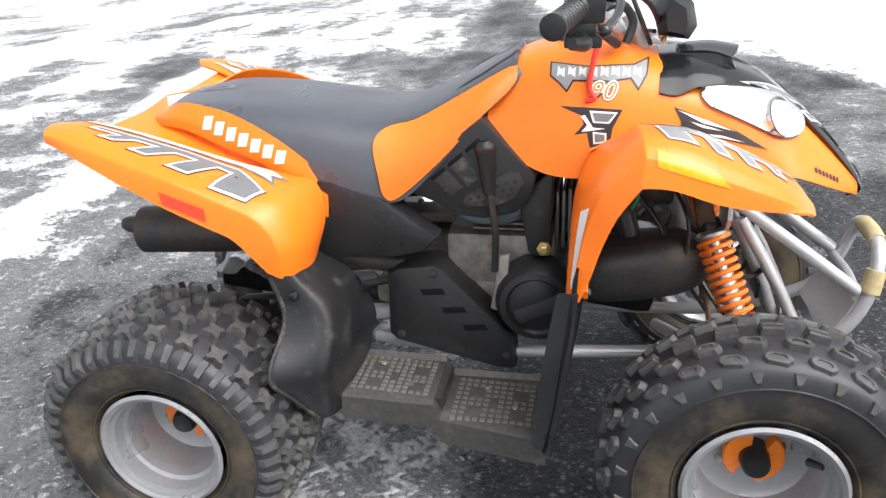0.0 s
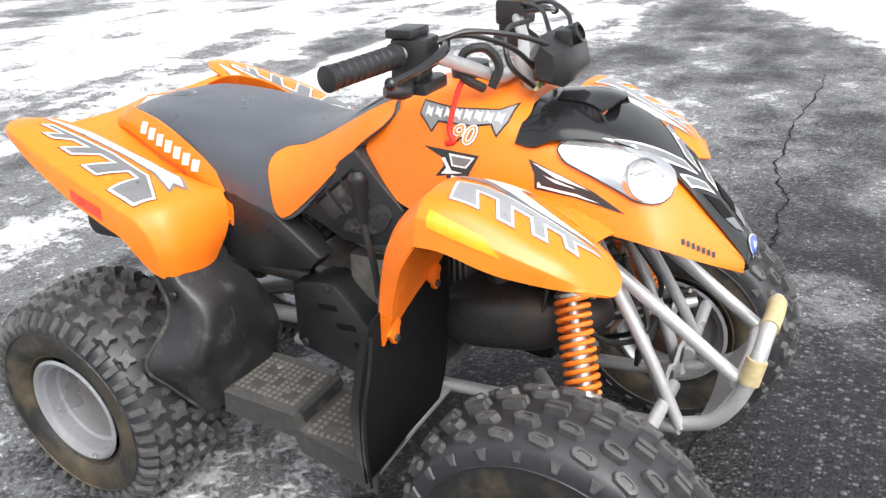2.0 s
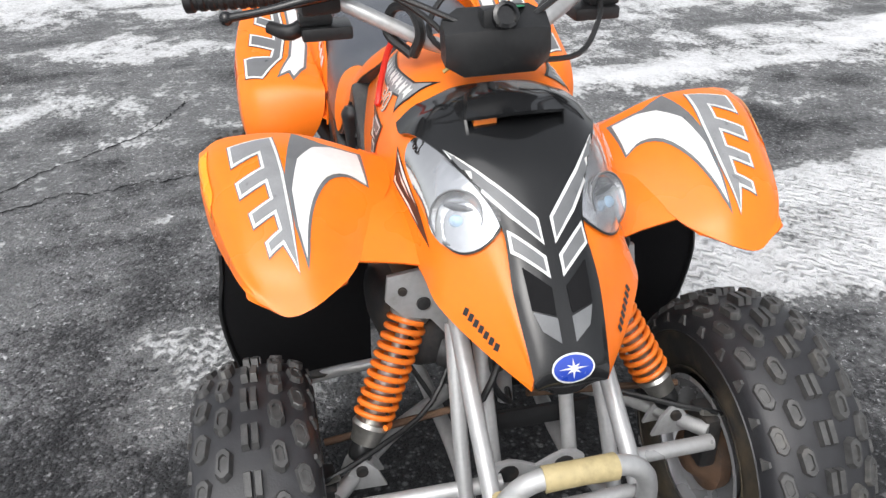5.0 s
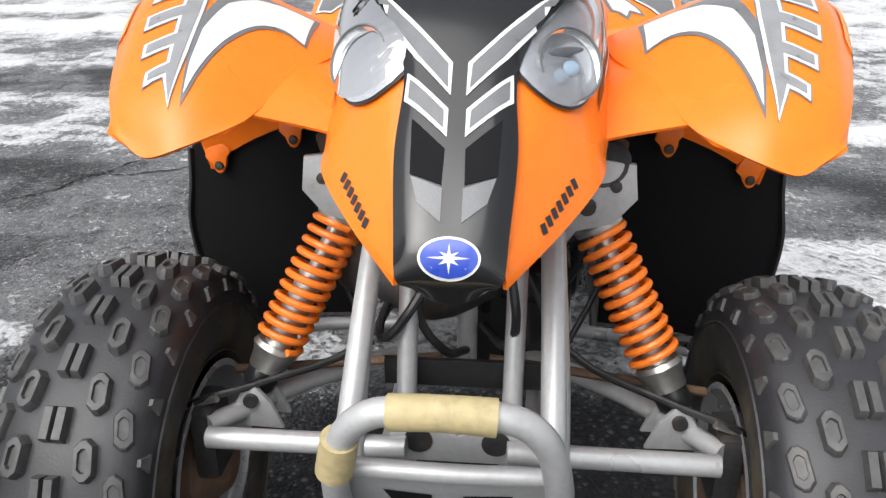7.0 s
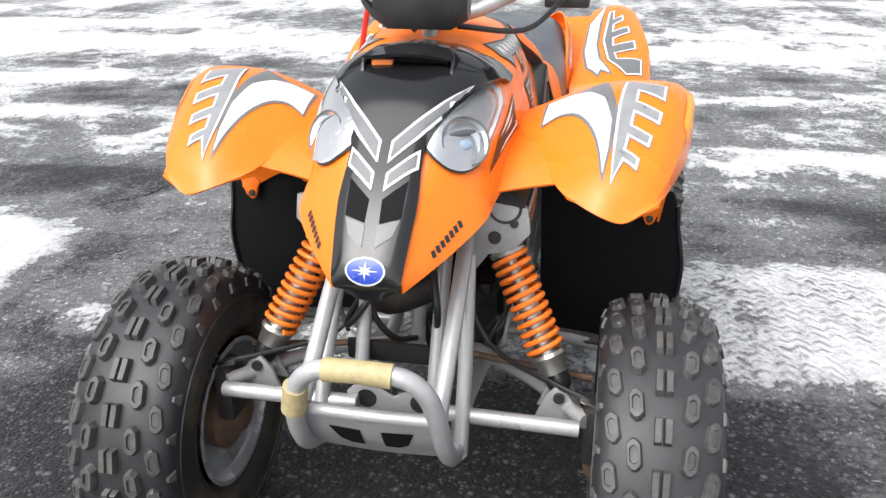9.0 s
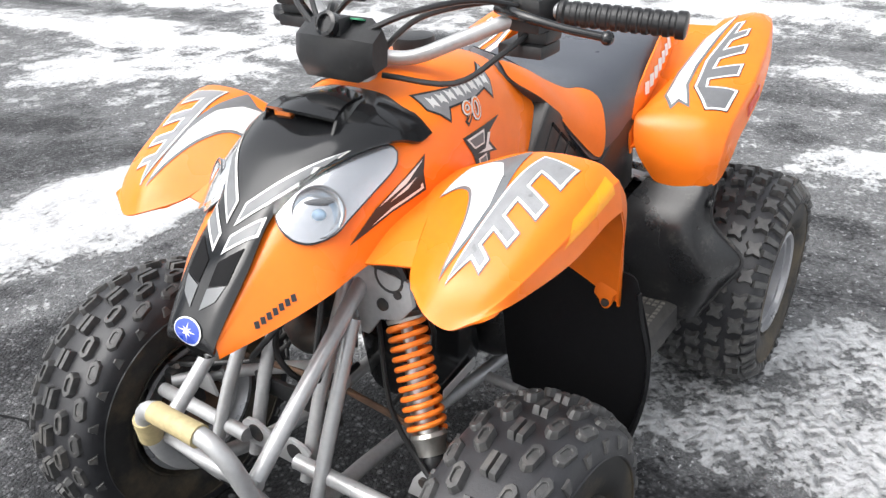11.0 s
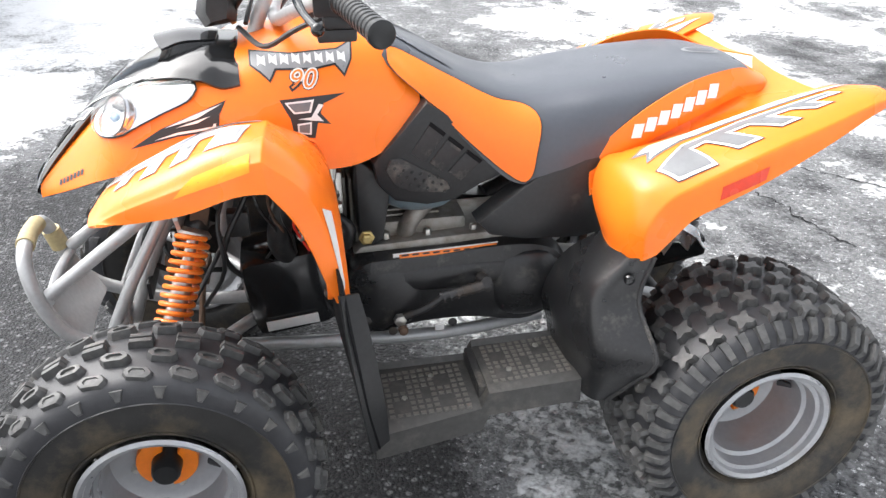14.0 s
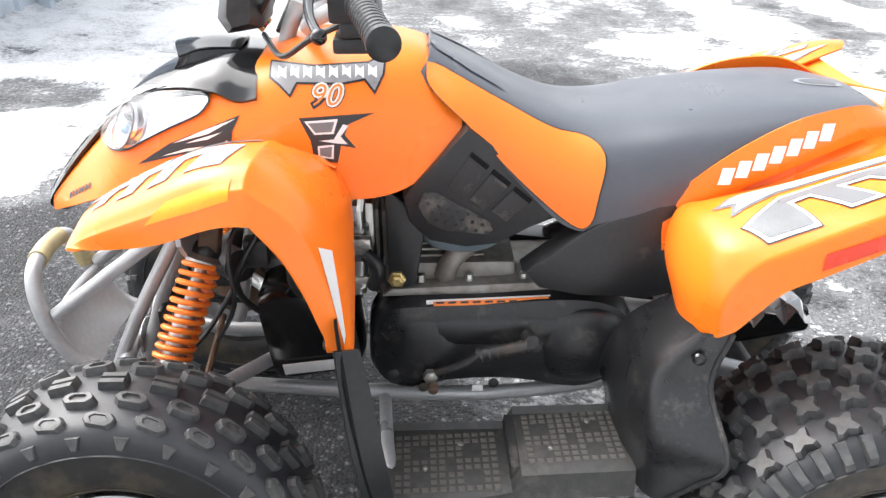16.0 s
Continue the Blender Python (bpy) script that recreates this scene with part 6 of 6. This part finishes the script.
    comb = [(0.540, 0.303), (0.505, 0.318), (0.516, 0.336), (0.500, 0.339), (0.487, 0.320), (0.462, 0.324), (0.476, 0.352), (0.456, 0.356), (0.441, 0.327), (0.414, 0.331), (0.430, 0.366), (0.408, 0.370), (0.391, 0.334), (0.362, 0.337), (0.380, 0.374), (0.338, 0.378), (0.320, 0.319), (0.40, 0.309), (0.47, 0.305)]
    lay("comb_edge", [outline(comb, 0.0028)], FENDER_SKIN[s], fr, (0, 0, 1), GREY, fenders[s], 0.0011)
    lay("comb_white", [outline(comb, 0.0012)], FENDER_SKIN[s], fr, (0, 0, 1), WHITE, fenders[s], 0.0018, label="white comb stripe")
    lay("comb_grey", [outline(comb, -0.0025)], FENDER_SKIN[s], fr, (0, 0, 1), LIGHT_GREY, fenders[s], 0.0025)
    lay("amber_reflector", [[(0.430, 0.712), (0.400, 0.742), (0.320, 0.770), (0.322, 0.742), (0.37, 0.728)]], FENDER_SKIN[s], ((0, 0.41 * s, 0), (1, 0, 0), (0, 0, 1)), (0, s, 0.45), AMBER, fenders[s], 0.0015, label="amber side reflector")
    # rear fender stripes
    rb = [(-0.325, 0.262), (-0.36, 0.238), (-0.46, 0.226), (-0.60, 0.232), (-0.70, 0.268), (-0.60, 0.256), (-0.48, 0.252), (-0.40, 0.262), (-0.335, 0.290), (-0.345, 0.268)]
    lay("stripe_edge", [outline(rb, 0.006)], REAR_SKIN[s], fr, (0, 0, 1), GREY, rear_f[s], 0.0012)
    lay("stripe", [rb], REAR_SKIN[s], fr, (0, 0, 1), WHITE, rear_f[s], 0.002, label="white blade stripe")
    rc = [(-0.335, 0.330), (-0.395, 0.285), (-0.50, 0.270), (-0.66, 0.280), (-0.668, 0.290), (-0.615, 0.290), (-0.640, 0.312), (-0.615, 0.314), (-0.585, 0.291), (-0.545, 0.290), (-0.575, 0.328), (-0.545, 0.331), (-0.510, 0.292), (-0.470, 0.294), (-0.500, 0.344), (-0.462, 0.348), (-0.430, 0.298), (-0.400, 0.305), (-0.415, 0.362), (-0.355, 0.362)]
    lay("comb_edge", [outline(rc, 0.005)], REAR_SKIN[s], fr, (0, 0, 1), DARK, rear_f[s], 0.0011)
    lay("comb_white", [outline(rc, 0.003)], REAR_SKIN[s], fr, (0, 0, 1), WHITE, rear_f[s], 0.0018, label="white comb stripe")
    lay("comb_grey", [outline(rc, -0.002)], REAR_SKIN[s], fr, (0, 0, 1), GREY, rear_f[s], 0.0025)
    lay("red_reflector", [[(-0.418, 0.620), (-0.495, 0.650), (-0.500, 0.672), (-0.421, 0.643)]], REAR_SKIN[s], ((0, 0.385 * s, 0), (1, 0, 0), (0, 0, 1)), (0, s, 0.1), RED, rear_f[s], 0.0015, label="red side reflector")
    lay("leg_label", [[(0.226, 0.672), (0.205, 0.660), (0.199, 0.54), (0.203, 0.53)]], FENDER_SKIN[s], ((0, 0.40 * s, 0), (1, 0, 0), (0, 0, 1)), (-0.3, s, 0.2), WHITE, fenders[s], 0.0012, label="white warning label")
    # chevrons on the hood
    for nm, q in (("chevron", [(0.007, 0.034), (0.007, 0.070), (0.056, 0.132), (0.101, 0.195), (0.084, 0.142), (0.042, 0.076)]), ("chevron", [(0.008, -0.008), (0.008, 0.020), (0.048, 0.062), (0.049, 0.032)])):
        fr2 = ((0.632, 0, 0.694), (0, s, 0), (-0.707, 0, 0.707))
        lay(nm, [q], HOOD_SKIN, fr2, (0.6, 0, 0.8), WHITE, hood, 0.0012, label="white outlined chevron")
        lay("chevron_fill", [outline(q, -0.004)], HOOD_SKIN, fr2, (0.6, 0, 0.8), GREY, hood, 0.0018)
    # grille openings on the nose strip, their dark inside laid on as black patches
    gr = [(0.009, -0.018), (0.040, 0.012), (0.038, -0.042), (0.010, -0.052)]
    lay("grille_opening", [gr], HOOD_SKIN, ((0.632, 0, 0.694), (0, s, 0), (-0.707, 0, 0.707)), (0.8, 0, 0.6), FLAP, hood, 0.0012, label="dark grille opening")
    # grey patch paints in the reflection below the opening
    lay("grille_shine", [[(0.009, -0.055), (0.037, -0.044), (0.030, -0.068), (0.009, -0.086)]], HOOD_SKIN, ((0.632, 0, 0.694), (0, s, 0), (-0.707, 0, 0.707)), (0.8, 0, 0.6), GREY, hood, 0.0012)

# oval badge
fr = ((0.705, 0, 0.606), (0, 1, 0), (-0.5, 0, 0.86))
oval = lambda a, b: [(0.8 * a * math.cos(t), 0.8 * b * math.sin(t)) for t in np.arange(28) * math.pi / 14]
lay("badge_rim", [oval(0.0335, 0.0225)], HOOD_SKIN, fr, (0.86, 0, 0.5), WHITE, hood, 0.002, label="oval blue and white badge")
lay("badge_blue", [oval(0.0305, 0.0195)], HOOD_SKIN, fr, (0.86, 0, 0.5), BLUE, hood, 0.0026)
star = [((0.019 if k % 4 == 0 else 0.012 if k % 4 == 2 else 0.004) * math.cos(k * math.pi / 8), (0.012 if k % 4 == 0 else 0.0075 if k % 4 == 2 else 0.0035) * math.sin(k * math.pi / 8)) for k in range(16)]
lay("badge_star", [star], HOOD_SKIN, fr, (0.86, 0, 0.5), WHITE, hood, 0.0032)

# seat the bodywork on its wheels: a small turn and stretch of all that the frame carries
BODY = Matrix(((0.9792, 0, 0.0187, 0.0144), (0, 0.9764, 0, 0), (-0.0188, 0, 0.9818, 0.0275), (0, 0, 0, 1)))
for ob in quad.children_recursive:
    top = ob if ob.parent == quad else ob.parent
    if ob.name.startswith("grip_tooth"):
        ob.matrix_basis = BODY @ ob.matrix_basis
    elif not top.name.startswith("wheel"):
        ob.data.transform(BODY)
